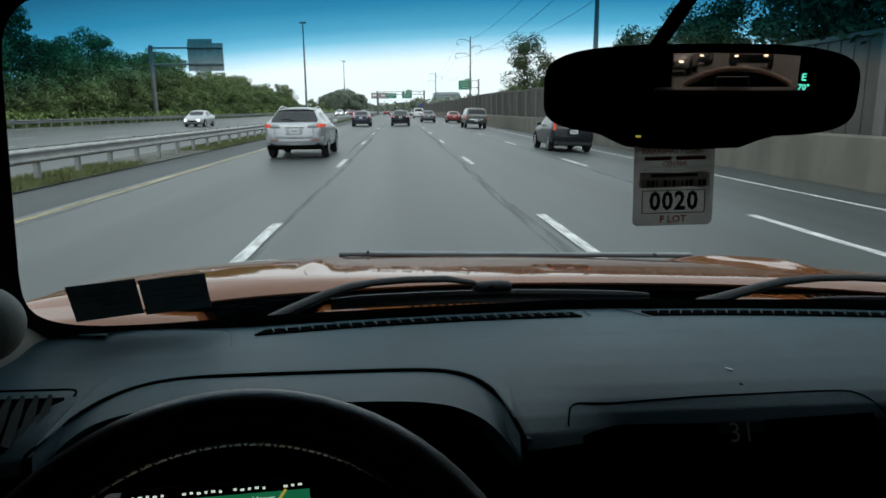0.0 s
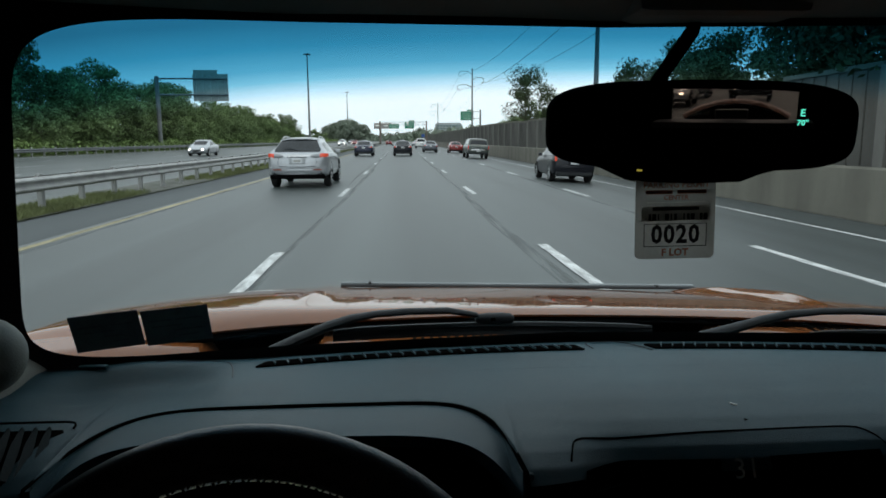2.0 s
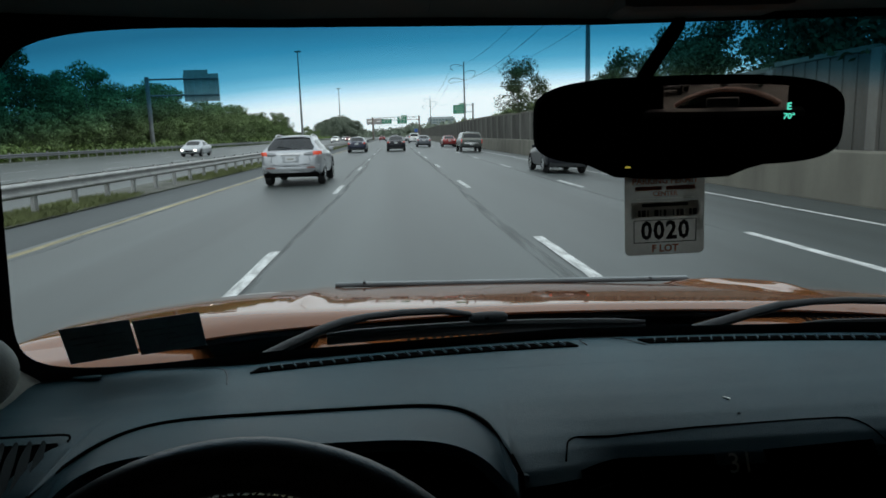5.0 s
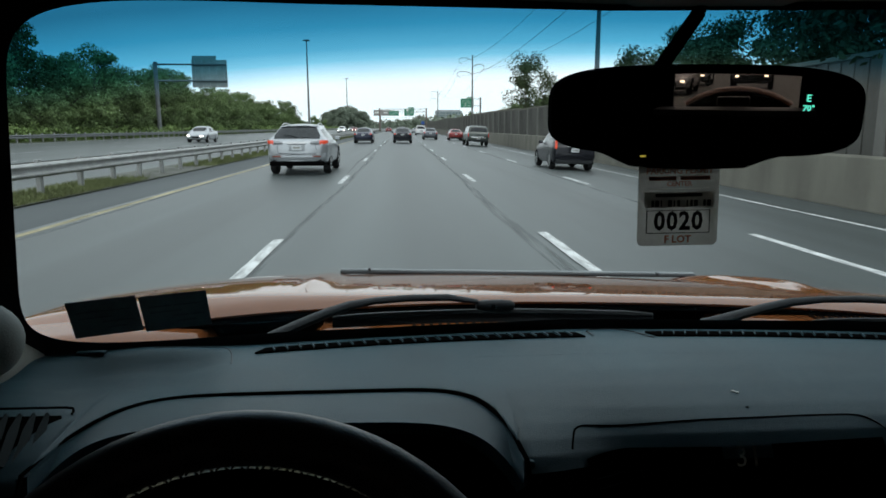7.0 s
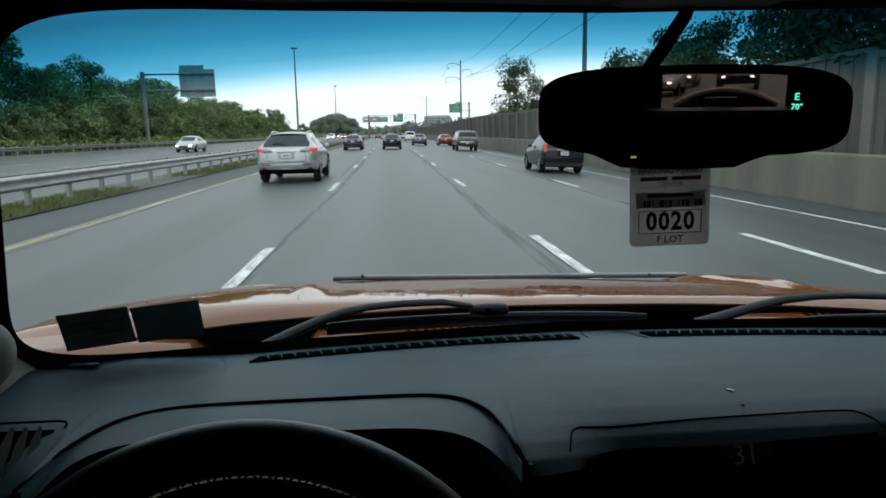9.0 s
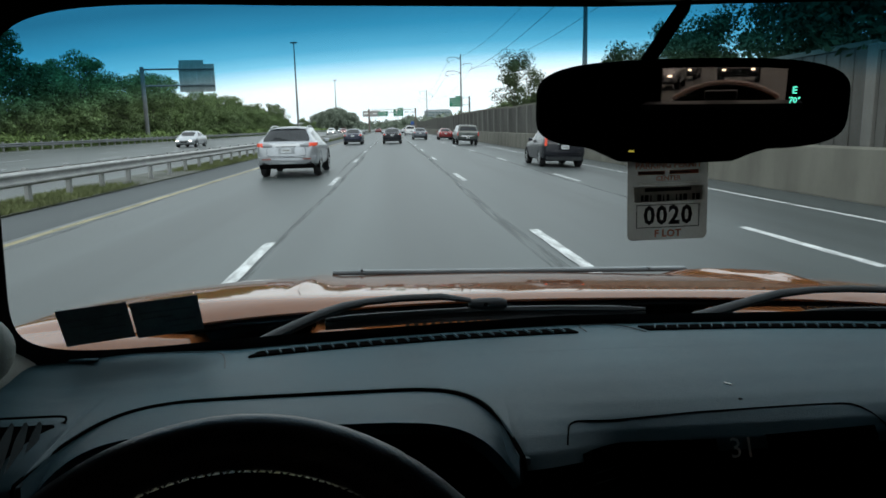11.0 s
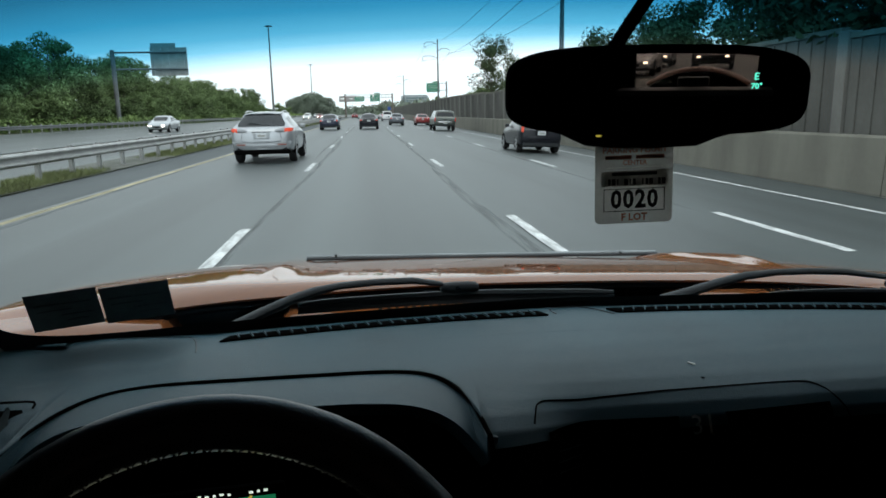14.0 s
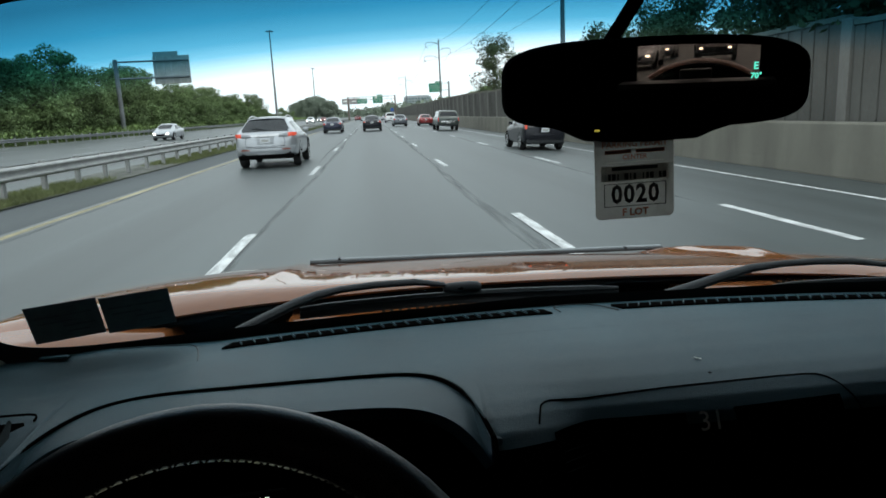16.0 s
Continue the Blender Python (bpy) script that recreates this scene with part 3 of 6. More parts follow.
def pad_z(x, y):
    """Height of the pad at a place beside the hood."""
    tab = sorted(dash_profile(x)[2:12])
    for (a, p), (b, r) in zip(tab, tab[1:]):
        if y <= b:
            return p + (r - p) * (y - a) / max(1e-6, b - a)
    return 1.192


def dash(u, v, k0=0, k1=8.7):
    xs = -0.74 + 1.57 * u
    prof = dash_profile(xs)
    k = k0 + v * (k1 - k0)
    i = min(int(k), len(prof) - 2)
    w = k - i
    y, z = (prof[i][n] * (1 - w) + prof[i + 1][n] * w for n in (0, 1))
    # a shallow dished lid in the corner by the glass
    dish = 0.011 * smoothstep(-0.68, -0.60, xs) * (1 - smoothstep(-0.49, -0.42, xs)) * smoothstep(0.915, 0.860, y) * smoothstep(0.70, 0.83, y)
    # the pad rises to the glass towards the pillar
    lift = 0.013 * smoothstep(-0.40, -0.60, xs) * smoothstep(base_y(xs) - 0.060, base_y(xs) - 0.014, y)
    return Vector((xs, y, z + lift - dish - 0.03 * smoothstep(-0.50, -0.72, xs) * smoothstep(0.9, 0.6, y)))


def dash_top(x, y):
    """Height of the pad's upper face at a place."""
    u = (x + 0.74) / 1.57
    return min((dash(u, k / 400) for k in range(200)), key=lambda q: abs(q.y - y)).z


dashboard = part("dashboard", sheet(dash, 240, 60), "dash", car, "dark grey grained vinyl dashboard", smooth=True)
# near-black lower face: dark plastic, with its shade put into the colour
part("lower_fascia", sheet(lambda u, v: dash(u, v, 8.7, 14), 240, 10), "cavity", dashboard, "black lower dashboard, darkened further for its shade", smooth=True)

# instrument hood: a curved visor set into the pad
def visor(u, v):
    s = 2 * u - 1
    ye = hood_edge(s * 0.999)
    lip = 0.642 - 0.05 * abs(s) ** 6
    y = ye + (min(lip, ye) - ye) * v
    drop = 0.034 * abs(s) ** 10
    z = 1.1925 + 0.011 * math.sin(v * 1.35) * (1 - abs(s) ** 4) - drop * (0.35 + 0.65 * v)
    return Vector((hood_x(s), y, z))


part("instrument_hood", sheet(visor, 60, 12, -0.012), "dash", dashboard, "curved hood over the instruments", smooth=True)
seam = []
for k in range(81):
    q = k / 40 - 1
    s = math.copysign(abs(q) ** 0.8, q) * 0.9999
    seam.append(Vector((hood_x(s * 1.008), hood_edge(s) + 0.001, 1.1935 - 0.008 * abs(s) ** 9)))
seam = [Vector((HX - HWL - 0.004, 0.57, 1.15))] + seam + [Vector((HX + HW + 0.004, 0.57, 1.15))]
part("hood_seam", tube(bmesh.new(), seam, [0.0019 + 0.0008 * smoothstep(10, 50, k) for k in range(len(seam))], 6), "cavity", dashboard, "dark gap round the instrument hood")

# instruments deep under the hood, coloured near-black for the shade there
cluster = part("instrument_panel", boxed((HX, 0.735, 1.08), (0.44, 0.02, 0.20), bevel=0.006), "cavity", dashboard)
for dx, r in ((-0.10, 0.055), (0.02, 0.06), (0.13, 0.04)):
    bm = bmesh.new()
    cyl(bm, (HX + dx, 0.722, 1.09), (0, 1, 0), r, 0.006, 24)
    part("dial", bm, "black", cluster)
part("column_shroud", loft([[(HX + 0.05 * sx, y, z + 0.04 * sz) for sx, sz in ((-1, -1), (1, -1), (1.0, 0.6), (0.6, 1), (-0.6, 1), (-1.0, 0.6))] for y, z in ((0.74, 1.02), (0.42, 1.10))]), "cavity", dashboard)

# demister vents along the glass: a dark slot with thin ribs
def slot(x0, x1, n):
    def f(u, v):
        x = x0 + (x1 - x0) * u
        return Vector((x + 0.010 * (v - 0.5) * (-1 if x < XC else 1), base_y(x) - 0.046 - 0.020 * v, 1.1930))
    s = part("demister_vent", sheet(f, 30, 1, -0.004), "cavity", dashboard, "long black demister slot")
    rib = None
    for k in range(1, n):
        u = k / n
        a, b = f(u, 0.0), f(u, 1.0)
        bm = boxed((0, 0, 0), (0.0015, 0.019, 0.003))
        if rib is None:
            rib = o = part("rib", bm, "dash", s)
        else:
            bm.free()
            o = rib.copy()
            scene.collection.objects.link(o)
            o.parent = s
        o.location = (a + b) / 2 + Vector((0, 0, 0.001))
        o.rotation_euler = (0, 0, 0.35 if a.x < XC else -0.35)
    return s


slot(-0.400, 0.047, 26)
slot(0.150, 0.66, 31)
# round sensor cover between the slots and the lid near the pillar
part("cover_seam", tube(bmesh.new(), [(0.065, base_y(0.07) - 0.062, 1.1918), (0.060, base_y(0.07) - 0.040, 1.1918), (0.068, base_y(0.07) - 0.030, 1.1918), (0.105, base_y(0.07) - 0.030, 1.1918), (0.128, base_y(0.07) - 0.046, 1.1918), (0.148, base_y(0.07) - 0.075, 1.1918)], 0.0008, 5), "dash_dark", dashboard)
LID = ((-0.540, 0.9080), (-0.500, 0.9180), (-0.470, 0.9220), (-0.454, 0.9220), (-0.445, 0.9150), (-0.440, 0.9050), (-0.436, 0.8950), (-0.431, 0.8750), (-0.427, 0.8550))
part("cover_seam", tube(bmesh.new(), [(x, y, dash_top(x, y) + 0.0002) for x, y in LID], 0.0008, 5), "dash_dark", dashboard, "fine seam round the lid by the pillar")
part("lock_tab", boxed((-0.614, 0.889, 1.1985), (0.036, 0.008, 0.004), bevel=0.0015), "dash", dashboard, "small grey tab by the glass")
# line that runs along the pad
part("pad_seam", tube(bmesh.new(), [(-0.42 + 1.1 * k / 30, base_y(-0.42 + 1.1 * k / 30) - 0.128 - 0.012 * math.sin(k / 30 * 3.1), 1.1912) for k in range(31)], 0.0006, 5), "dash_dark", dashboard)
# corner vent by the door: a black opening with slanted fins, under a thin seam
vent = part("side_vent", sheet(lambda u, v: Vector((-0.155 + 0.165 * u + 0.050 * v * u, -0.085 * v, -0.004)), 4, 4, 0.004), "cavity", dashboard, "black side vent with slanted louvres")
vent.matrix_basis = pose(-0.5805, 0.7150, 1.1872, 13, 0, 0)
for k in range(10):
    x = -0.004 - 0.0140 * k
    o = part("louvre", sheet(lambda u, v: Vector((x + 0.022 * v + 0.0084 * min(1, 0.10 + 2.6 * v) * (u - 0.5), -0.002 - 0.080 * v, 0.0005 + 0.004 * (1 - u) - 0.002 * v)), 4, 10, 0.003), "vent_fin", vent, smooth=True)
part("vent_rim", tube(bmesh.new(), [(-0.155, 0.013, 0.0015), (0.010, 0.012, 0.0015), (0.018, 0.010, 0.0015), (0.021, 0.005, 0.0015), (0.021, 0.000, 0.0015)], 0.0013, 6), "cavity", vent, "thin dark seam over the vent")
# centre panel with two vents, low in the shade
part("centre_panel", tube(bmesh.new(), [(x, y, pad_z(x, y) + 0.0003) for x, y in ((-0.043, 0.630), (-0.0406, 0.6383), (-0.0370, 0.6500), (-0.0345, 0.657), (-0.030, 0.6622), (-0.023, 0.6660), (0.015, 0.6705), (0.076, 0.6735), (0.11, 0.6750), (0.20, 0.6768), (0.239, 0.6774), (0.268, 0.6770), (0.280, 0.6755), (0.289, 0.671), (0.296, 0.6646), (0.3035, 0.655), (0.309, 0.648), (0.312, 0.643))], 0.0009, 6), "cavity", dashboard, "thin outline of the centre panel")


def face_y(x, z):
    """How far back the steep face of the pad lies at a height."""
    tab = dash_profile(x)[4:14]
    for (a, p), (b, r) in zip(tab, tab[1:]):
        if r <= z <= p:
            return a + (b - a) * (p - z) / max(1e-6, p - r)
    return 0.64


for x0, x1, za, zb in ((-0.028, 0.117, 1.1645, 1.1625), (0.171, 0.291, 1.1635, 1.1660)):
    def mouth(u, v):
        x = x0 + (x1 - x0) * u
        z = za + (zb - za) * u - 0.046 * v
        return Vector((x, face_y(x, z) - 0.0012, z))
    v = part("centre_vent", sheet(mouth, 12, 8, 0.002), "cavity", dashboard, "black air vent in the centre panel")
    for k in range(3):
        part("slat", tube(bmesh.new(), [mouth(u, 0.40 + 0.22 * k) + Vector((0, -0.0015, 0)) for u in (0.04, 0.3, 0.6, 0.96)], 0.0007, 5), "vent_fin", v)
words("panel_mark", "31", 0.029, "mark", dashboard, pose(0.1440, 0.6425, 1.1530, 66, 0, 0), "faint outlined digits")
# small flecks on the pad
part("fleck", boxed((0.169, 0.7275, 1.1893), (0.0085, 0.0028, 0.0008), rot=Euler((0, 0, radians(-52))).to_matrix()), "sign_white", dashboard)
part("fleck", boxed((0.1663, 0.6934, 1.1853), (0.0028, 0.0028, 0.0006)), "cavity", dashboard)

# steering wheel, tilted towards the seat
wheel_m = Matrix.Translation((-0.3124, 0.3515, 1.1216)) @ Matrix.Rotation(radians(62.1), 4, "X")
R0, R1 = 0.1863, 0.0185


def torus(u, v):
    a, b = u * math.tau, v * math.tau
    return Vector(((R0 + R1 * math.cos(b)) * math.sin(a), (R0 + R1 * math.cos(b)) * math.cos(a), R1 * 0.9 * math.sin(b)))


wheel = part("steering_wheel", sheet(torus, 72, 14), "leather", car, "black leather steering wheel with pale stitching", smooth=True)
bmx = bmesh.new()
bmx.from_mesh(wheel.data)
bmesh.ops.remove_doubles(bmx, verts=bmx.verts[:], dist=1e-5)
bmesh.ops.recalc_face_normals(bmx, faces=bmx.faces[:])
bmx.to_mesh(wheel.data)
bmx.free()
wheel.matrix_basis = wheel_m
bm = bmesh.new()
for k in range(220):
    a = math.tau * k / 220
    b = radians(158 if k % 2 else 170)
    rr = R0 + (R1 + 0.0003) * math.cos(b)
    box(bm, (rr * math.sin(a), rr * math.cos(a), R1 * 0.9 * math.sin(b)), (0.0034, 0.0012, 0.0012), rot=Euler((0, 0, -a + (0.7 if k % 2 else -0.7))).to_matrix())
part("stitching", bm, "thread", wheel, "pale zigzag stitching")
bm = loft([[(0.075 * math.copysign(abs(math.cos(t)) ** 0.7, math.cos(t)) * f, 0.055 * math.copysign(abs(math.sin(t)) ** 0.7, math.sin(t)) * f - 0.01, h) for t in [k * math.tau / 28 for k in range(28)]] for f, h in ((1.0, -0.035), (1.0, -0.01), (0.85, 0.006), (0.5, 0.012))])
part("hub", bm, "black", wheel, smooth=True)
for sgn in (-1, 1):
    part("spoke", tube(bmesh.new(), [(sgn * 0.06, -0.012, -0.012), (sgn * 0.12, -0.008, -0.010), (sgn * R0, 0.0, 0.0)], [0.022, 0.018, 0.014], 10, flat=0.45), "black", wheel, smooth=True)

# rear-view mirror on a stem, turned to the driver's seat
MP = Vector((0.133, 0.784, 1.5025))
MN = Vector((-0.2463, -0.968, -0.0464)).normalized()
mu = Vector((0, 0, 1)).cross(-MN).normalized() * -1
mv = (-MN).cross(mu).normalized() * -1
if mu.x < 0:
    mu = -mu
if mv.z < 0:
    mv = -mv
tilt = radians(-1.0)
mu, mv = mu * math.cos(tilt) + mv * math.sin(tilt), mv * math.cos(tilt) - mu * math.sin(tilt)
K = 1.418                       # the mirror is drawn small and set to its size here
mirror_m = Matrix(((mu.x, mv.x, MN.x, MP.x), (mu.y, mv.y, MN.y, MP.y), (mu.z, mv.z, MN.z, MP.z), (0, 0, 0, 1))) @ Matrix.Diagonal((K, K, K, 1))


def mirror_outline(grow, chin=1.0):
    pts = []
    for k in range(72):
        a = math.tau * k / 72
        ca, sa = math.cos(a), math.sin(a)
        e = 2 / 4.2
        x = (0.1215 + grow) * math.copysign(abs(ca) ** e, ca)
        y = (0.0345 + grow) * math.copysign(abs(sa) ** e, sa) * (1 + 0.0 * x)
        if sa < 0:
            y -= chin * 0.0114 * smoothstep(-0.082, -0.045, x) * (1 - smoothstep(0.028, 0.066, x))
        y += 0.010 * (1 - (x / 0.12) ** 2) * (1 if sa > 0 else 0) * 0.35
        pts.append((x, y))
    return pts


shell = loft([[(x * f, y * f, h) for x, y in mirror_outline(g)] for g, f, h in ((-0.003, 1.0, 0.001), (0.0, 1.0, -0.004), (0.0, 1.0, -0.012), (-0.006, 0.97, -0.024), (-0.02, 0.9, -0.034))])
mirror = part("rear_view_mirror", shell, "cavity", car, "black rear-view mirror with green compass display", smooth=False)
mirror.matrix_basis = mirror_m
gl = bmesh.new()
gl.faces.new([gl.verts.new((x, y, 0.0022)) for x, y in mirror_outline(-0.0075, 0.0)])
part("mirror_glass", gl, "mirror", mirror, "dimmed mirror glass")
words("compass_letter", "E", 0.0076, "led", mirror, pose(0.0785, 0.0118, 0.0032), "green compass letter", 0.0001)
words("temperature", "70°", 0.0062, "led", mirror, pose(0.0790, 0.0042, 0.0032), "green temperature display", 0.0001)
part("indicator", boxed((-0.0425, -0.0355, 0.002), (0.0042, 0.0014, 0.002)), "amber", mirror)
top = on_glass(0.142, 1.628, -0.006)
part("stem", tube(bmesh.new(), [top, top + Vector((-0.004, -0.004, -0.012)), (0.095, 0.812, 1.556), (0.090, 0.812, 1.51)], 0.0085, 10), "cavity", car, "black mirror stem")

# wipers parked along the bottom of the glass
def wiper(arm, b0, b1, hub_at):
    a = part("wiper_arm", tube(bmesh.new(), arm, [0.013, 0.0125, 0.0115, 0.0105] + [0.0085] * (len(arm) - 5) + [0.006], 10, flat=0.6), "rubber", car, "black wiper arm", smooth=True)
    n = 12
    pts = [Vector(b0).lerp(Vector(b1), k / n) + Vector((0, 0.004, 0.006)) * math.sin(math.pi * k / n) for k in range(n + 1)]
    part("blade_bridge", tube(bmesh.new(), pts, [0.003] + [0.0055] * (n - 1) + [0.003], 6), "rubber", a)
    lip = [[p + Vector((0, dy, dz)) for dy, dz in ((-0.004, -0.003), (0.004, -0.003), (0.003, -0.009), (-0.005, -0.014), (-0.008, -0.013), (-0.005, -0.008))] for p in pts]
    part("blade_lip", loft(lip), "rubber", a)
    clip = loft([[(hub_at[0] + dx, hub_at[1] + 0.010 * f * math.cos(q), hub_at[2] + 0.0095 * f * math.sin(q) - 0.002) for q in [math.tau * k / 10 for k in range(10)]] for dx, f in ((-0.030, 0.45), (-0.026, 0.85), (-0.012, 1.0), (0.012, 1.0), (0.024, 0.85), (0.029, 0.5))])
    part("blade_clip", clip, "rubber", a, smooth=True)
    part("clip_pin", boxed((hub_at[0] - 0.004, hub_at[1] - 0.010, hub_at[2]), (0.007, 0.004, 0.005), bevel=0.001, seg=1), "cavity", a)
    return a


def og(x, z):
    return on_glass(x, z, 0.03)


wiper([og(-0.405, 1.182), og(-0.362, 1.201), og(-0.318, 1.219), og(-0.285, 1.229), og(-0.25, 1.2345), og(-0.20, 1.2365), og(-0.14, 1.235), og(-0.095, 1.226)], og(-0.312, 1.209), og(0.182, 1.197), og(-0.067, 1.220))
wiper([og(0.262, 1.180), og(0.310, 1.196), og(0.350, 1.211), og(0.385, 1.222), og(0.43, 1.228), og(0.48, 1.230), og(0.53, 1.229), og(0.62, 1.217)], og(0.425, 1.188), og(0.74, 1.188), og(0.62, 1.212))

# scuttle panel with grille slots, in body colour, between bonnet and glass
SECTIONS = ((-0.80, -0.497), (-0.366, 0.166), (0.298, 0.86))       # body-colour panels; the wiper wells lie between


def scuttle_at(x, v, section):
    """A panel that slopes down to the glass near its rounded ends and lies flat under the grille."""
    x0, x1 = SECTIONS[section]
    e = min(x - x0 if section else 9, x1 - x if section < 2 else 9)
    y0 = base_y(x) + 0.050
    y = y0 + (1.158 - 0.16 * (x - XC) ** 2 - y0) * v
    z = 1.170 + 0.006 * v - 0.006 * (x - XC) ** 2
    if section == 0:
        z += 0.018 * smoothstep(-0.45, -0.70, x)
    slope = 1.0 if section == 0 else 1 - smoothstep(0.06, 0.16, e)
    z -= 0.017 * slope * (1 - smoothstep(0.10, 0.55, v))
    z -= 0.030 * (1 - smoothstep(0.0, 0.030, e - 0.010 * (1 - v))) ** 1.5
    return Vector((x, y, z))


for k, (x0, x1) in enumerate(SECTIONS):
    part("scuttle", sheet(lambda u, v: scuttle_at(x0 + (x1 - x0) * u, v, k), 90, 20), "paint", car, "copper painted panel below the windscreen", smooth=True)
for k, x0, n in ((1, -0.190, 17), (2, 0.478, 24)):
    for j in range(n):
        x = x0 + 0.0139 * j
        a, b = scuttle_at(x, 0.20, k), scuttle_at(x, 0.88, k)
        bm = boxed((0, 0, 0), (0.0056, (b - a).length, 0.002), bevel=0.0008, seg=1)
        o = part("grille_slot", bm, "cavity", car)
        o.location = (a + b) / 2 + Vector((0, 0, 0.0010))
        o.rotation_euler = (math.atan2((b - a).z, (b - a).y), 0, 0)
for x0, x1 in ((-0.512, -0.352), (0.150, 0.312)):
    def well(u, v, x0=x0, x1=x1):
        x = x0 + (x1 - x0) * u
        return Vector((x, base_y(x) + 0.02 + 0.13 * v, 1.140 + 0.004 * math.sin(9 * u)))
    part("wiper_well", sheet(well, 6, 4, -0.004), "rubber", car, "black wiper well")
part("glass_seal", tube(bmesh.new(), [(XC + 0.8 * (k / 20 - 1), base_y(XC + 0.8 * (k / 20 - 1)) + 0.040, 1.157) for k in range(41)], 0.010, 8), "rubber", car, "black rubber seal below the glass", smooth=True)
for x, y in ((-0.274, 1.118), (0.440, 1.102)):
    part("bonnet_stop", boxed((x, y, 1.174), (0.030, 0.016, 0.012), bevel=0.003), "rubber", car, "small black rubber stop")

# bonnet: raised centre, shoulders falling to the wings, front edge dropping out of sight
BX0 = 0.075
FALL = ((1.06, -0.2), (1.115, -0.17), (1.13, -0.03), (1.145, 0.07), (1.17, 0.122), (1.25, 0.14), (1.35, 0.152), (1.45, 0.166), (1.62, 0.185), (1.7, 0.22), (1.8, 0.3), (2.13, 0.4))
ZTOP = 1.1725


def crown(y):
    """Height along the middle of the bonnet, from how steeply it falls."""
    z = ZTOP
    for (a, p), (b, r) in zip(FALL, FALL[1:]):
        e = min(b, max(a, y))
        z -= (e - a) * (p + (p + (r - p) * (e - a) / (b - a))) / 2
    return z


def bonnet_z(x, y):
    d = abs(x - BX0)
    z = crown(y + 0.018 * smoothstep(0.10, 0.50, x))
    # a crease on each side of the raised centre; the kerb-side one runs outwards to the glass
    dc, rise, inner = (0.455, 0.006, 0.046) if x < BX0 else (0.455 + 0.046 * smoothstep(1.68, 1.45, y), 0.014, 0.074)
    z += rise * max(0.0, 1 - abs(d - dc) / (inner if d < dc else 0.024)) * smoothstep(1.14, 1.34, y)
    z += 0.003 * smoothstep(0.452, 0.472, d) * smoothstep(1.13, 1.40, y)
    z -= 0.20 * max(0, d - 0.475) ** 2
    z -= (0.04 if x < BX0 else 0.10) * smoothstep(0.86, 1.0, d) ** 2
    # the rear lip turns down, most towards the wing
    z -= (0.007 + 0.006 * smoothstep(-0.05, -0.50, x)) * (1 - smoothstep(1.085, 1.145, y + 0.16 * (x - XC) ** 2))
    # the car leans a little to the kerb against the dashboard's level
    return z + 0.026 * (0.70 - x) * (0.76 + 0.24 * smoothstep(1.05, 1.40, y))


def bonnet(u, v):
    x = XC + (2 * u - 1) * 0.96
    y0 = 1.115 - 0.16 * (x - XC) ** 2
    return Vector((x, y0 + (2.12 - 0.25 * (x - XC) ** 2 - y0) * v, bonnet_z(x, y0 + (2.12 - y0) * v)))


part("bonnet", sheet(bonnet, 360, 80, -0.004), "paint", car, "glossy copper bonnet with a raised centre", smooth=True)
part("bonnet_seal", tube(bmesh.new(), [bonnet(k / 40, 0) + Vector((0, 0.004, -0.0085)) for k in range(41)], 0.0055, 6), "cavity", car, "black rubber seal under the bonnet edge")
# dark deflector strip on the crown of the bonnet
st = []
for k in range(41):
    x = -0.362 + 0.905 * k / 40
    y = 1.690 - 0.05 * (x - BX0) ** 2
    st.append((x, y, bonnet_z(BX0, y) + 0.026 * (BX0 - x) + 0.006))
part("bonnet_strip", tube(bmesh.new(), st, 0.0060, 8, flat=0.75), "rubber", car, "black strip across the bonnet", smooth=True)
# upper face painted paler than the strip, as the sky's sheen on it
part("bonnet_strip_top", tube(bmesh.new(), [(x, y + 0.010, z + 0.0045) for x, y, z in st], 0.0062, 8, flat=0.55), "strip_sheen", car, "top of the strip, coloured pale for the sky it mirrors", smooth=True)
for x in (-0.290, 0.445):
    y = 1.690 - 0.05 * (x - BX0) ** 2
    part("strip_clip", boxed((x, y, bonnet_z(x, y) + 0.014), (0.006, 0.012, 0.006), bevel=0.001, seg=1), "rubber", car)
part("plenum_wall", sheet(lambda u, v: bonnet(u, 0.03) + Vector((0, 0.0, -0.004 - 0.20 * v)), 30, 2, 0.004), "cavity", car)

# outer shell: wings, doors, roof, tail, plainly closed round the cabin
def lower(y, hw, z0, z1):
    return [(XC + hw * a, y, z0 + (z1 - z0) * b) for a, b in ((-0.85, 0), (-0.97, 0.1), (-1, 0.45), (-0.985, 0.8), (-0.95, 1.0), (-0.93, 1.0), (-0.96, 0.8), (-0.975, 0.45), (-0.94, 0.13), (-0.83, 0.03), (0.83, 0.03), (0.94, 0.13), (0.975, 0.45), (0.96, 0.8), (0.93, 1.0), (0.95, 1.0), (0.985, 0.8), (1, 0.45), (0.97, 0.1), (0.85, 0))]


part("body_shell", loft([lower(y, hw, z0, z1) for y, hw, z0, z1 in ((-2.55, 0.86, 0.45, 1.05), (-2.4, 0.93, 0.32, 1.08), (-0.5, 0.95, 0.30, 1.09), (0.9, 0.95, 0.30, 1.07), (1.5, 0.95, 0.32, 1.03), (2.0, 0.90, 0.34, 0.88), (2.12, 0.80, 0.42, 0.72))]), "paint", car, smooth=True)
part("nose", boxed((XC, 2.06, 0.66), (1.55, 0.10, 0.40), bevel=0.03), "black", car)
part("engine_lid", boxed((XC, 1.55, 0.80), (1.70, 1.0, 0.04)), "cabin", car)
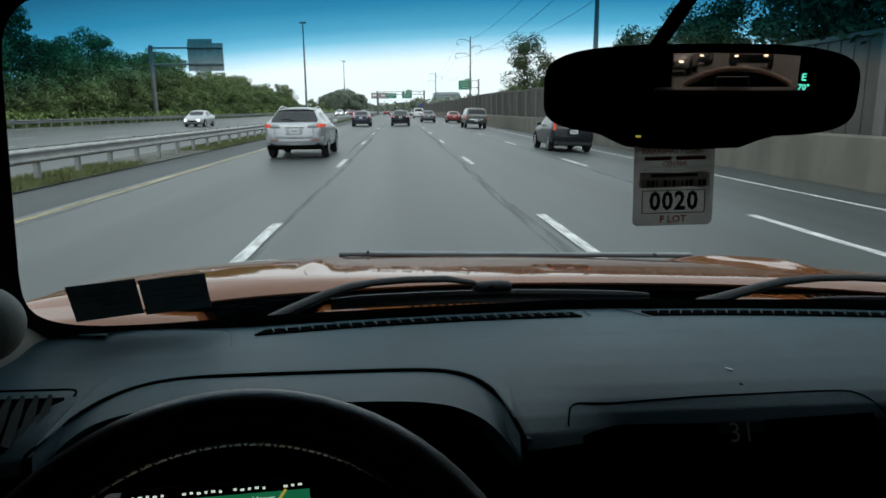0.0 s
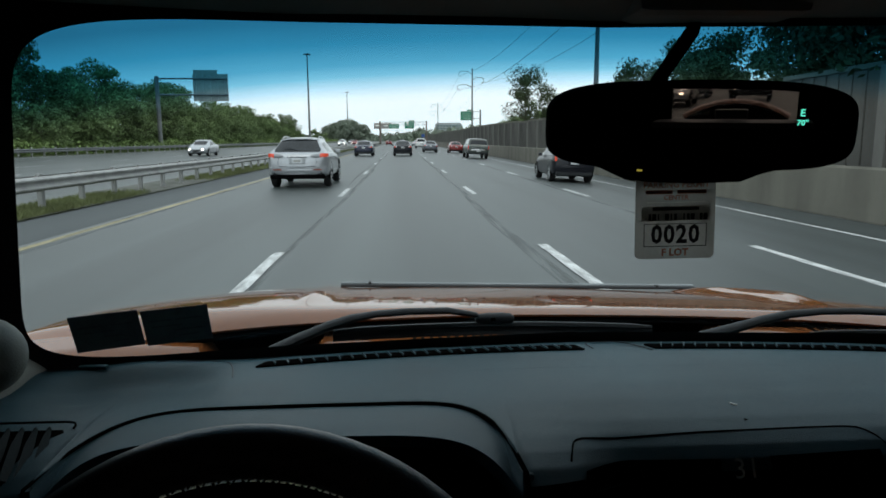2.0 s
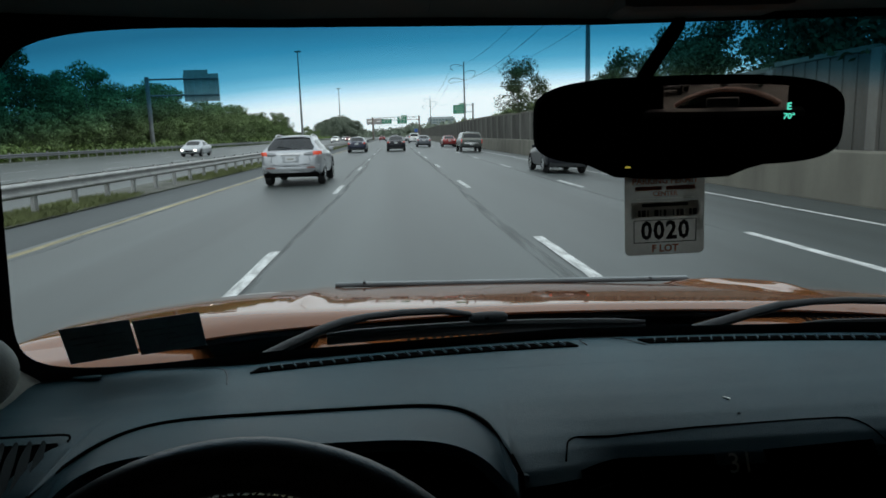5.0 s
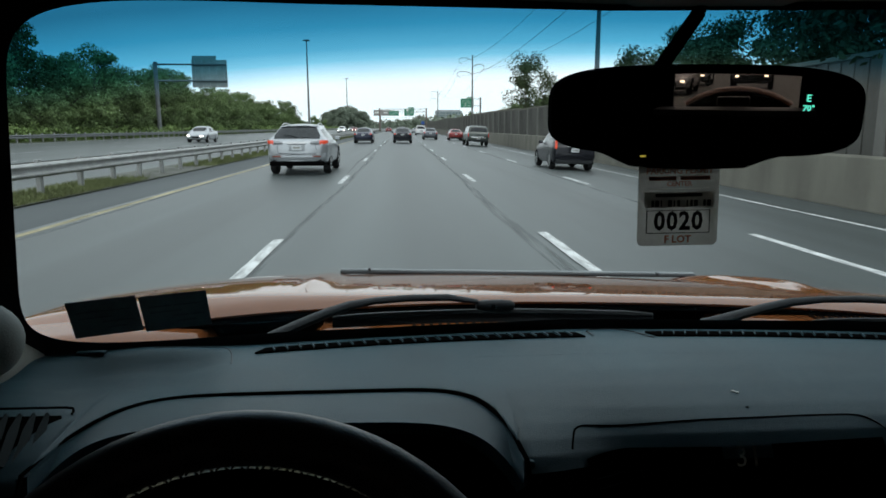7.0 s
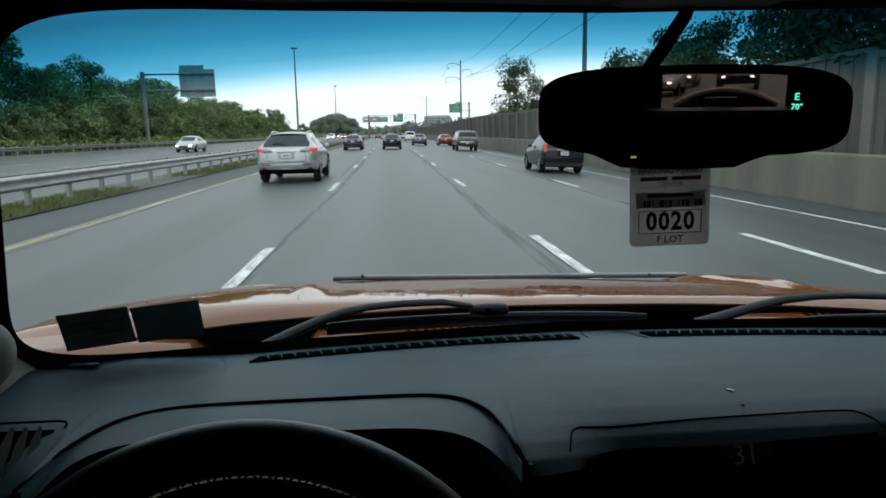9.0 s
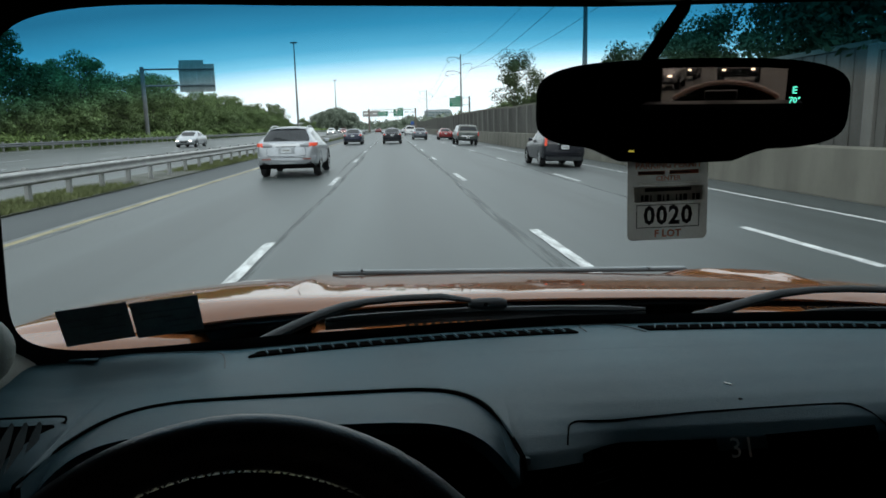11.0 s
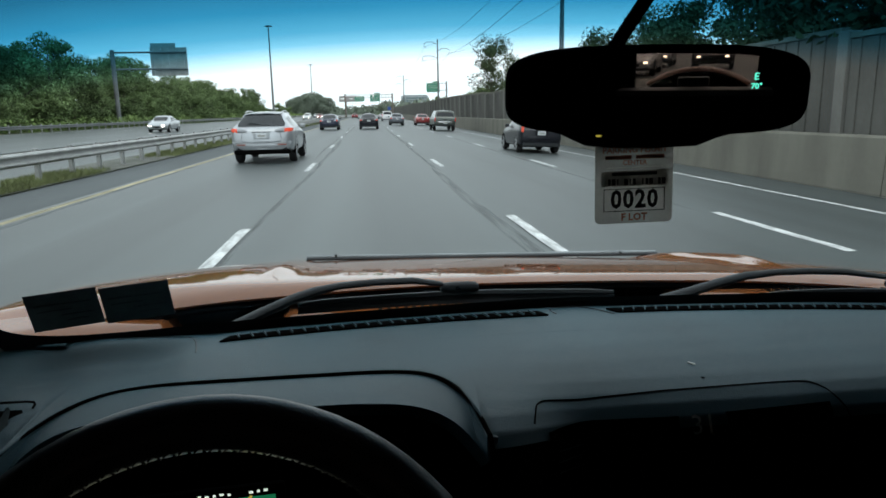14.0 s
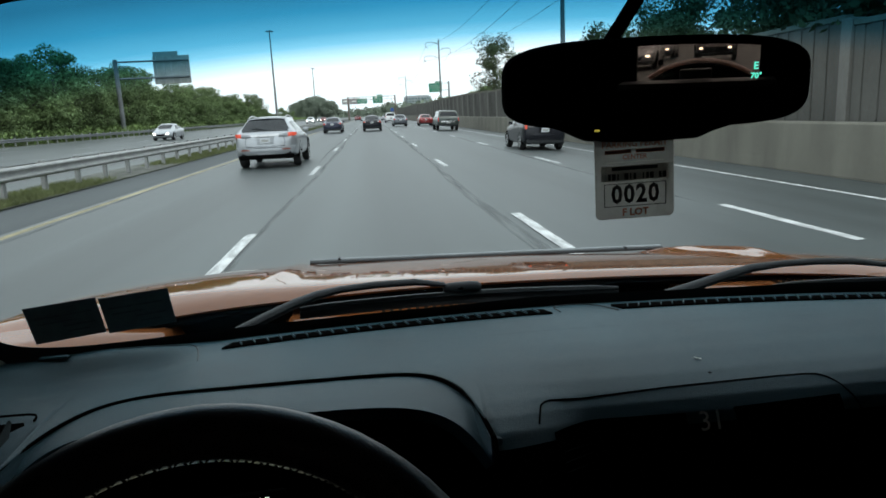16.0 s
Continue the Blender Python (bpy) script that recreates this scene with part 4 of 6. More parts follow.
part("bulkhead", boxed((XC, 0.99, 0.92), (1.66, 0.04, 0.46)), "cabin", car)
part("floor_pan", boxed((XC, -0.7, 0.44), (1.70, 3.5, 0.05), bevel=0.01), "cabin", car)
for sgn in (-1, 1):
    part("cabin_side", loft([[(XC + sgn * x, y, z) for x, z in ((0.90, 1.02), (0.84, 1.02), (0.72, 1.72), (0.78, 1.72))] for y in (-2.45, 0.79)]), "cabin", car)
    # pillar: a dark rubber edge by the glass, pale trim towards the seats
    glass_side = [on_glass(XC + sgn * (0.80 - 0.085 * v), 1.172 + v * 0.50, -0.02) for v in [k / 10 for k in range(11)]]
    part("pillar", tube(bmesh.new(), [p + Vector((sgn * 0.025, 0, 0)) for p in glass_side], 0.055, 12), "black", car, smooth=True)
    edge = ((-0.692, 0.922, 1.187, -0.694, 0.918, 1.190), (-0.712, 0.870, 1.183, -0.714, 0.888, 1.213), (-0.730, 0.823, 1.179, -0.732, 0.866, 1.229), (-0.755, 0.770, 1.172, -0.746, 0.838, 1.272), (-0.790, 0.700, 1.160, -0.765, 0.790, 1.400), (-0.820, 0.620, 1.150, -0.770, 0.735, 1.600))

    def trim(u, v):
        k = min(int(u * 5), 4)
        w = u * 5 - k
        a = [p + (q - p) * w for p, q in zip(edge[k], edge[k + 1])]
        x, y, z = (a[i] + (a[i + 3] - a[i]) * v for i in range(3))
        return Vector((XC - sgn * (x + 0.02 * math.sin(math.pi * v) * u), y - 0.012 * math.sin(math.pi * v) * u, z))
    part("pillar_trim", sheet(trim, 30, 8, 0.006 * sgn), "trim_pale", car, "pale grey pillar trim", smooth=True)
bm = bmesh.new()
bmesh.ops.create_uvsphere(bm, u_segments=24, v_segments=14, radius=1.0)
bmesh.ops.transform(bm, matrix=Matrix.Translation((-0.588, 0.622, 1.299)) @ Matrix.Diagonal((0.038, 0.034, 0.036, 1)), verts=bm.verts[:])
part("tweeter_pod", bm, "trim_pale", car, "rounded pale grey pod on the pillar", smooth=True)
part("pod_bracket", tube(bmesh.new(), [(-0.602, 0.635, 1.298), (-0.67, 0.68, 1.30), (-0.74, 0.72, 1.30)], [0.012, 0.014, 0.02], 10), "trim_pale", car, smooth=True)
hl = sheet(lambda u, v: Vector((XC + (2 * u - 1) * 0.74, 0.838 - 0.10 * (2 * u - 1) ** 2 - 3.25 * v, 1.624 + 0.075 * min(1, v * 7) ** 0.7)), 24, 24, 0.02)
part("headliner", hl, "liner", car, "grey-brown cloth headliner", smooth=True)
for x0, x1 in ((-0.56, -0.155), (0.22, 0.62)):
    part("sun_visor", boxed(((x0 + x1) / 2, 0.715, 1.652), (x1 - x0, 0.17, 0.014), rot=Euler((radians(-12), 0, 0)).to_matrix(), bevel=0.006), "liner", car, "folded cloth sun visor")
part("mirror_base_cover", boxed((0.150, 0.80, 1.644), (0.20, 0.09, 0.04), bevel=0.015), "liner", car)
part("roof", sheet(lambda u, v: Vector((XC + (2 * u - 1) * 0.79, 0.85 - 3.32 * v, 1.715 + 0.04 * math.sin(math.pi * (0.08 + 0.84 * v)) - 0.02 * (2 * u - 1) ** 2)), 16, 16, 0.02), "paint", car, smooth=True)
part("roof_edge", tube(bmesh.new(), [on_glass(XC + 0.76 * (k / 10 - 1), 1.695, 0.02) for k in range(21)], 0.038, 8), "paint", car, smooth=True)

# tail wall with the back window, seen in the mirror
WY = -2.40
tail = bmesh.new()
for c, s in (((XC, WY, 0.93), (1.70, 0.05, 0.70)), ((XC - 0.60, WY, 1.49), (0.58, 0.05, 0.44)), ((XC + 0.60, WY, 1.49), (0.58, 0.05, 0.44)), ((XC, WY, 1.67), (1.5, 0.05, 0.11))):
    box(tail, c, s)
part("tail_wall", tail, "cabin", car)
rg = part("back_window", boxed((XC, WY - 0.01, 1.45), (0.78, 0.005, 0.36)), "rear_glass", car)
rg.visible_shadow = False
arch = [(XC + 0.503 * math.sin(a), WY - 0.45, 1.278 - 0.413 + 0.503 * math.cos(a)) for a in [radians(34.8) * (1 - k / 12) for k in range(25)]]
spare = part("spare_wheel", loft([[(XC + (x - XC) * f, WY - 0.45 + d, 1.0 + (z - 1.0) * f) for x, y, z in arch] + [(XC - 0.305 * f, WY - 0.45 + d, 0.9), (XC + 0.305 * f, WY - 0.45 + d, 0.9)] for f, d in ((0.97, -0.14), (0.99, -0.02), (0.97, 0.03))]), "cavity", car, "black spare wheel hung on the tail")
part("spare_rim", tube(bmesh.new(), [(x * 1.01 - 0.0004, y + 0.02, z + 0.012) for x, y, z in arch], 0.0145, 10), "tan", spare, "tan edge of the spare wheel cover")
part("high_brake_lamp", boxed((XC, WY + 0.075, 1.335), (0.16, 0.05, 0.05), bevel=0.012), "dash_dark", car)
part("tail_shelf", boxed((XC, WY + 0.14, 1.288), (0.76, 0.24, 0.03), bevel=0.006), "dash_dark", car)
for sgn in (-1, 1):
    for y in (-1.65, 1.42):
        bm = bmesh.new()
        cyl(bm, (XC + sgn * 0.80, y, 0.36), (1, 0, 0), 0.36, 0.22, 28)
        w = part("wheel", bm, "tyre", car)
        bm = bmesh.new()
        cyl(bm, (XC + sgn * 0.905, y, 0.36), (1, 0, 0), 0.22, 0.03, 24)
        part("rim", bm, "rim", w)

part("spare_carrier", boxed((XC, WY - 0.20, 0.98), (0.30, 0.42, 0.14), bevel=0.02), "black", car, "black carrier arm of the spare wheel")
part("tailgate", boxed((XC, WY - 0.07, 0.80), (1.62, 0.08, 0.86), bevel=0.03), "paint", car, "copper tailgate")
for sgn in (-1, 1):
    part("back_pillar", boxed((XC + sgn * 0.58, WY - 0.045, 1.47), (0.40, 0.04, 0.46), bevel=0.015), "paint", car)
    for y0, y1 in ((-2.20, -1.15), (-1.05, -0.15), (-0.05, 0.62)):
        part("side_window", sheet(lambda u, v: Vector((XC + sgn * (0.893 - 0.108 * v), y0 + (y1 - y0) * u - (0.10 * v if y1 > 0 and u > 0.5 else 0), 1.12 + 0.54 * v)), 6, 4, 0.004), "glass_dark", car, smooth=True)

# inspection stickers on the lower corner of the glass, seen from behind
def decal(x0, x1, z0, z1, skew, label):
    t = thing("window_sticker", label, "sticker", group="window stickers")
    part("paper", sheet(lambda u, v: on_glass(x0 + (x1 - x0) * u + skew * v, z0 + (z1 - z0) * v + 0.004 * u, -0.008), 6, 6, 0.0008), "sticker", t)
    for k, (a, b, c, d) in enumerate(((0.1, 0.45, 0.66, 0.70), (0.5, 0.9, 0.66, 0.69), (0.12, 0.6, 0.5, 0.53), (0.45, 0.92, 0.36, 0.39), (0.5, 0.8, 0.2, 0.24))):
        part("print_bar", sheet(lambda u, v: on_glass(x0 + (x1 - x0) * (a + (b - a) * u) + skew * (c + (d - c) * v), z0 + (z1 - z0) * (c + (d - c) * v) + 0.004 * (a + (b - a) * u), -0.0095), 2, 1, 0.0004), "sticker_ink", t)
    return t


decal(-0.628, -0.5495, 1.220, 1.272, 0.0, "dark back of a square inspection sticker on the windscreen")
decal(-0.547, -0.4665, 1.221, 1.273, 0.0, "dark back of a square sticker beside the first on the windscreen")

# parking permit that hangs from the mirror stem
tag = thing("parking_permit", "grey hanging parking permit with black digits on the mirror stem", "parking permit", at=pose(0.1195, 0.802, 1.451, 90, -1.2, -4) @ Matrix.Diagonal((1.38, 1.38, 1.38, 1)))


def rounded(w, h, r, d=0.0):
    bm = bmesh.new()
    pts = []
    for cx, cy, a0 in ((w / 2 - r, h / 2 - r, 0), (-w / 2 + r, h / 2 - r, 90), (-w / 2 + r, -h / 2 + r, 180), (w / 2 - r, -h / 2 + r, 270)):
        pts += [(cx + r * math.cos(radians(a0 + 15 * k)), cy + r * math.sin(radians(a0 + 15 * k)), d) for k in range(7)]
    bm.faces.new([bm.verts.new(p) for p in pts])
    return bm


bm = rounded(0.0695, 0.152, 0.005)
bmesh.ops.solidify(bm, geom=bm.faces[:], thickness=0.0008)
part("card", bm, "card", tag)
part("hook_slot", boxed((0, 0.066, 0.001), (0.02, 0.012, 0.0006)), "cavity", tag)


def label_bar(x, y, w, h, m, z=0.0014, nm="print_bar"):
    return part(nm, boxed((x, y, z), (w, h, 0.0004)), m, tag)


words("heading", "PARKING PERMIT", 0.0074, "red_ink", tag, pose(0, -0.0111, 0.0016), "dark red printed heading", 0.0002)
for dx, w in ((-0.0145, 0.023), (0.0135, 0.025)):
    label_bar(dx, -0.0173, w, 0.0034, "red_ink")
words("heading", "CENTER", 0.0058, "red_ink", tag, pose(0, -0.0222, 0.0016), "", 0.00015)
part("print_band", sheet(lambda u, v: Vector((0.0590 * (u - 0.5), -0.0358 + 0.0135 * (v - 0.5), 0.0011)), 1, 1), "card_band", tag, "grey printed band")
label_bar(0, -0.0318, 0.040, 0.0030, "ink")
for k in range(15):
    label_bar(-0.026 + 0.0037 * k, -0.0388, 0.0012 + 0.0011 * ((k * 7) % 3), 0.0055, "ink" if k % 4 else "card_white", 0.0016)
for dx, dy, w, h in ((0, 0.0098, 0.0546, 0.0006), (0, -0.0098, 0.0546, 0.0006), (0.0270, 0, 0.0006, 0.0196), (-0.0270, 0, 0.0006, 0.0196)):
    label_bar(dx, -0.0548 + dy, w, h, "ink", 0.0014, "number_frame")
words("number", "0020", 0.0205, "ink", tag, pose(0, -0.0548, 0.0019) @ Matrix.Diagonal((0.94, 1.08, 1, 1)), "bold black digits", 0.0007, 1.12)
words("heading", "F LOT", 0.0088, "red_ink", tag, pose(0, -0.0703, 0.0016), "dark red printed words", 0.0003)
for y in (0.004, 0.009, -0.0262):
    label_bar(0, y, 0.05, 0.0008, "card_band")

# phone in a holder before the instruments
phone = thing("phone", "smartphone with a lit green and cream map screen in a holder", "phone", at=pose(-0.359, 0.522, 1.1435, 78, -2.7, 0) @ Matrix.Scale(1.057, 4))
part("phone_body", boxed((0, 0, -0.005), (0.154, 0.078, 0.009), bevel=0.004), "cavity", phone)
part("holder_foot", boxed((0, -0.02, -0.06), (0.03, 0.03, 0.11), bevel=0.004), "cavity", phone)
part("holder_jaw", boxed((-0.082, 0.012, -0.002), (0.014, 0.05, 0.016), bevel=0.003), "dash_dark", phone)
part("map_screen", boxed((0, -0.006, 0.0002), (0.140, 0.060, 0.0006)), "screen_map", phone, "cream map")
part("screen_header", boxed((0, 0.0262, 0.0006), (0.140, 0.0085, 0.0006)), "screen_green", phone, "green header bar")
words("destination", "International Airport", 0.0050, "screen_text", phone, pose(0.022, 0.0258, 0.0013), "pale words on the header")
part("print_bar", boxed((-0.022, 0.0258, 0.0011), (0.034, 0.0032, 0.0003)), "screen_text", phone)
for k in range(24):
    if k not in (5, 6, 13, 19, 20):
        part("status_icon", boxed((-0.066 + 0.0056 * k, 0.0338 + 0.0003 * (k % 3), 0.0004), (0.0022 + 0.0008 * (k % 2), 0.0018, 0.0004)), "screen_text", phone)
part("back_button", boxed((-0.064, 0.0262, 0.0011), (0.006, 0.0022, 0.0003), rot=Euler((0, 0, 0.6)).to_matrix()), "screen_text", phone)
part("route_box", boxed((0.060, 0.0150, 0.0008), (0.018, 0.012, 0.0004)), "screen_text", phone, "small white box on the map")
for k, (x, y, w, a) in enumerate(((0.030, 0.004, 0.07, 0.9), (0.010, -0.012, 0.09, -0.3), (-0.040, 0.006, 0.05, 1.2), (0.045, -0.02, 0.05, 0.2))):
    part("map_road", boxed((x, y, 0.0009), (w, 0.0022, 0.0002), rot=Euler((0, 0, a)).to_matrix()), "amber" if k == 0 else "screen_text", phone)
part("map_water", boxed((0.0, -0.004, 0.0007), (0.05, 0.03, 0.0004), rot=Euler((0, 0, 0.5)).to_matrix(), bevel=0.0001), "screen_blue", phone)

# ---- traffic ----
PAINTS = {}


def car_paint(key, color, metal=0.4, coat=0.5):
    if key not in PAINTS:
        M["paint_" + key] = mat(key + "_car_paint", color, rough=0.3, metal=metal, scale=2, vary=0.08, fine=300, coat=coat, spec=0.5 if coat > 0.3 else 0.25)
        PAINTS[key] = "paint_" + key
    return PAINTS[key]


# outlines along the length, rear to front: half width, sill, belt line, top line, half width of the top
SHAPES = {
    "suv": dict(L=4.80, W=((0, .70), (.04, .80), (.1, .88), (.2, .93), (.45, .96), (3.9, .95), (4.6, .84), (4.8, .66)), z0=((0, .44), (.12, .38), (.5, .34), (1.5, .30), (4.4, .30), (4.8, .42)),
                zb=((0, .90), (.04, 1.0), (.1, 1.07), (.3, 1.11), (2.6, 1.06), (3.3, 1.02), (4.3, .88), (4.8, .66)),
                zt=((0, .99), (.06, 1.10), (.12, 1.13), (.60, 1.50), (.74, 1.55), (1.4, 1.60), (2.2, 1.58), (2.6, 1.50), (3.4, 1.06), (4.3, .92), (4.8, .70)),
                wt=((0, .76), (.12, .80), (.62, .62), (1.4, .63), (2.4, .61), (3.4, .74), (4.8, .5)), glass=(.15, .66),
                side=((.62, .98, .84, 1.04), (1.06, 1.88, 1.12, 1.82), (1.95, 2.95, 1.90, 2.45)), wheels=(.98, 3.82), wr=.385, lamp=(.42, .135, 1.00), plate=.86, cat="suv"),
    "sedan": dict(L=4.60, W=((0, .76), (.1, .84), (.4, .89), (3.7, .88), (4.4, .76), (4.6, .58)), z0=((0, .42), (.12, .30), (.4, .24), (4.3, .24), (4.6, .36)),
                  zb=((0, .80), (.08, .92), (.5, .97), (2.4, .95), (3.2, .92), (4.2, .78), (4.6, .58)),
                  zt=((0, .84), (.08, .97), (.15, 1.0), (.62, 1.02), (1.3, 1.39), (1.6, 1.44), (2.3, 1.45), (2.6, 1.40), (3.35, .98), (4.2, .83), (4.6, .62)),
                  wt=((0, .66), (.6, .72), (1.3, .58), (2.4, .57), (3.35, .72), (4.6, .45)), glass=(.68, 1.26),
                  side=((1.02, 1.70, 1.28, 1.72), (1.78, 2.85, 1.80, 2.45)), wheels=(.90, 3.58), wr=.325, lamp=(.28, .11, .86), plate=.80, cat="car"),
    "hatch": dict(L=4.10, W=((0, .76), (.1, .81), (.3, .85), (3.3, .84), (3.9, .74), (4.1, .56)), z0=((0, .42), (.12, .30), (.4, .24), (3.8, .24), (4.1, .36)),
                  zb=((0, .84), (.08, .96), (.4, 1.0), (2.0, .98), (2.8, .94), (3.7, .80), (4.1, .58)),
                  zt=((0, .88), (.07, 1.0), (.12, 1.03), (.38, 1.40), (.5, 1.46), (1.2, 1.51), (1.9, 1.50), (2.2, 1.44), (2.95, 1.0), (3.7, .86), (4.1, .62)),
                  wt=((0, .68), (.12, .72), (.4, .60), (1.9, .60), (2.95, .70), (4.1, .45)), glass=(.13, .37),
                  side=((.42, .85, .60, .90), (.92, 1.62, .95, 1.60), (1.68, 2.55, 1.66, 2.12)), wheels=(.72, 3.25), wr=.32, lamp=(.15, .34, .98), plate=.78, cat="car"),
    "pickup": dict(L=5.40, W=((0, .90), (.08, .95), (.3, .97), (4.6, .95), (5.25, .88), (5.4, .78)), z0=((0, .56), (.12, .48), (.4, .42), (5.2, .44), (5.4, .52)),
                   zb=((0, 1.06), (.06, 1.14), (.3, 1.16), (3.6, 1.15), (4.6, 1.09), (5.25, .98), (5.4, .82)),
                   zt=((0, 1.10), (.04, 1.18), (.07, 1.22), (.20, 1.70), (.32, 1.76), (1.2, 1.79), (3.1, 1.80), (3.4, 1.74), (4.05, 1.17), (5.2, 1.04), (5.4, .86)),
                   wt=((0, .84), (.07, .86), (.2, .76), (3.2, .72), (4.05, .84), (5.4, .7)), glass=(.075, .19),
                   side=((.40, 1.75, .46, 1.75), (2.10, 2.75, 2.15, 2.75), (2.82, 3.75, 2.82, 3.35)), wheels=(1.15, 4.35), wr=.39, lamp=(.13, .34, .98), plate=.70, cat="pickup truck"),
    "van": dict(L=4.90, W=((0, .88), (.08, .93), (.3, .97), (4.1, .95), (4.7, .86), (4.9, .70)), z0=((0, .44), (.12, .34), (.4, .27), (4.6, .28), (4.9, .40)),
                zb=((0, 1.0), (.06, 1.08), (.3, 1.12), (3.2, 1.08), (4.1, .98), (4.7, .80), (4.9, .66)),
                zt=((0, 1.04), (.05, 1.12), (.09, 1.16), (.24, 1.72), (.36, 1.80), (1.2, 1.85), (2.8, 1.84), (3.1, 1.76), (4.15, 1.04), (4.7, .86), (4.9, .70)),
                wt=((0, .80), (.09, .84), (.24, .74), (2.9, .72), (4.1, .80), (4.9, .55)), glass=(.10, .23),
                side=((.45, 1.45, .5, 1.45), (1.55, 2.4, 1.55, 2.4), (2.5, 3.55, 2.5, 3.0)), wheels=(.95, 3.95), wr=.345, lamp=(.11, .42, 1.05), plate=.82, cat="van"),
}


def along(tab, y):
    """A smoothed reading of an outline at y."""
    def lin(q):
        for (a, p), (b, r) in zip(tab, tab[1:]):
            if q <= b:
                return p + (r - p) * max(0.0, (q - a) / (b - a))
        return tab[-1][1]
    w = min(.07, y * .6, max(0.0, tab[-1][0] - y) * .6)
    return (lin(y - w) + 2 * lin(y) + lin(y + w)) / 4


def shell_ring(s, y):
    W, z0, zb, zt, wt = (along(s[k], y) for k in ("W", "z0", "zb", "zt", "wt"))
    h = zb - z0
    zt = max(zt, zb + .02)
    k = min(1.0, (zt - zb) / .35)
    half = [(W * .80, z0), (W * .955, z0 + .06), (W * .995, z0 + .28 * h), (W, z0 + .55 * h), (W * .99, z0 + .80 * h), (W * .965, zb - .03), (W * .94, zb),
            (wt + .035, zt - .13 * k), (wt - .01, zt - .06 * k), (wt * .86, zt - .035 * k), (wt * .5, zt - .010 * k)]
    return [(0, y, z0)] + [(a, y, b) for a, b in half] + [(0, y, zt)] + [(-a, y, b) for a, b in half[::-1]]


def side_at(s, y, v, sg):
    W, zb, zt, wt = (along(s[k], y) for k in ("W", "zb", "zt", "wt"))
    a, b = Vector((W * .94, y, zb)), Vector((wt + .035, y, zt - .13))
    p = a.lerp(b, v) + Vector((.008, 0, .003))
    return Vector((p.x * sg, p.y, p.z))


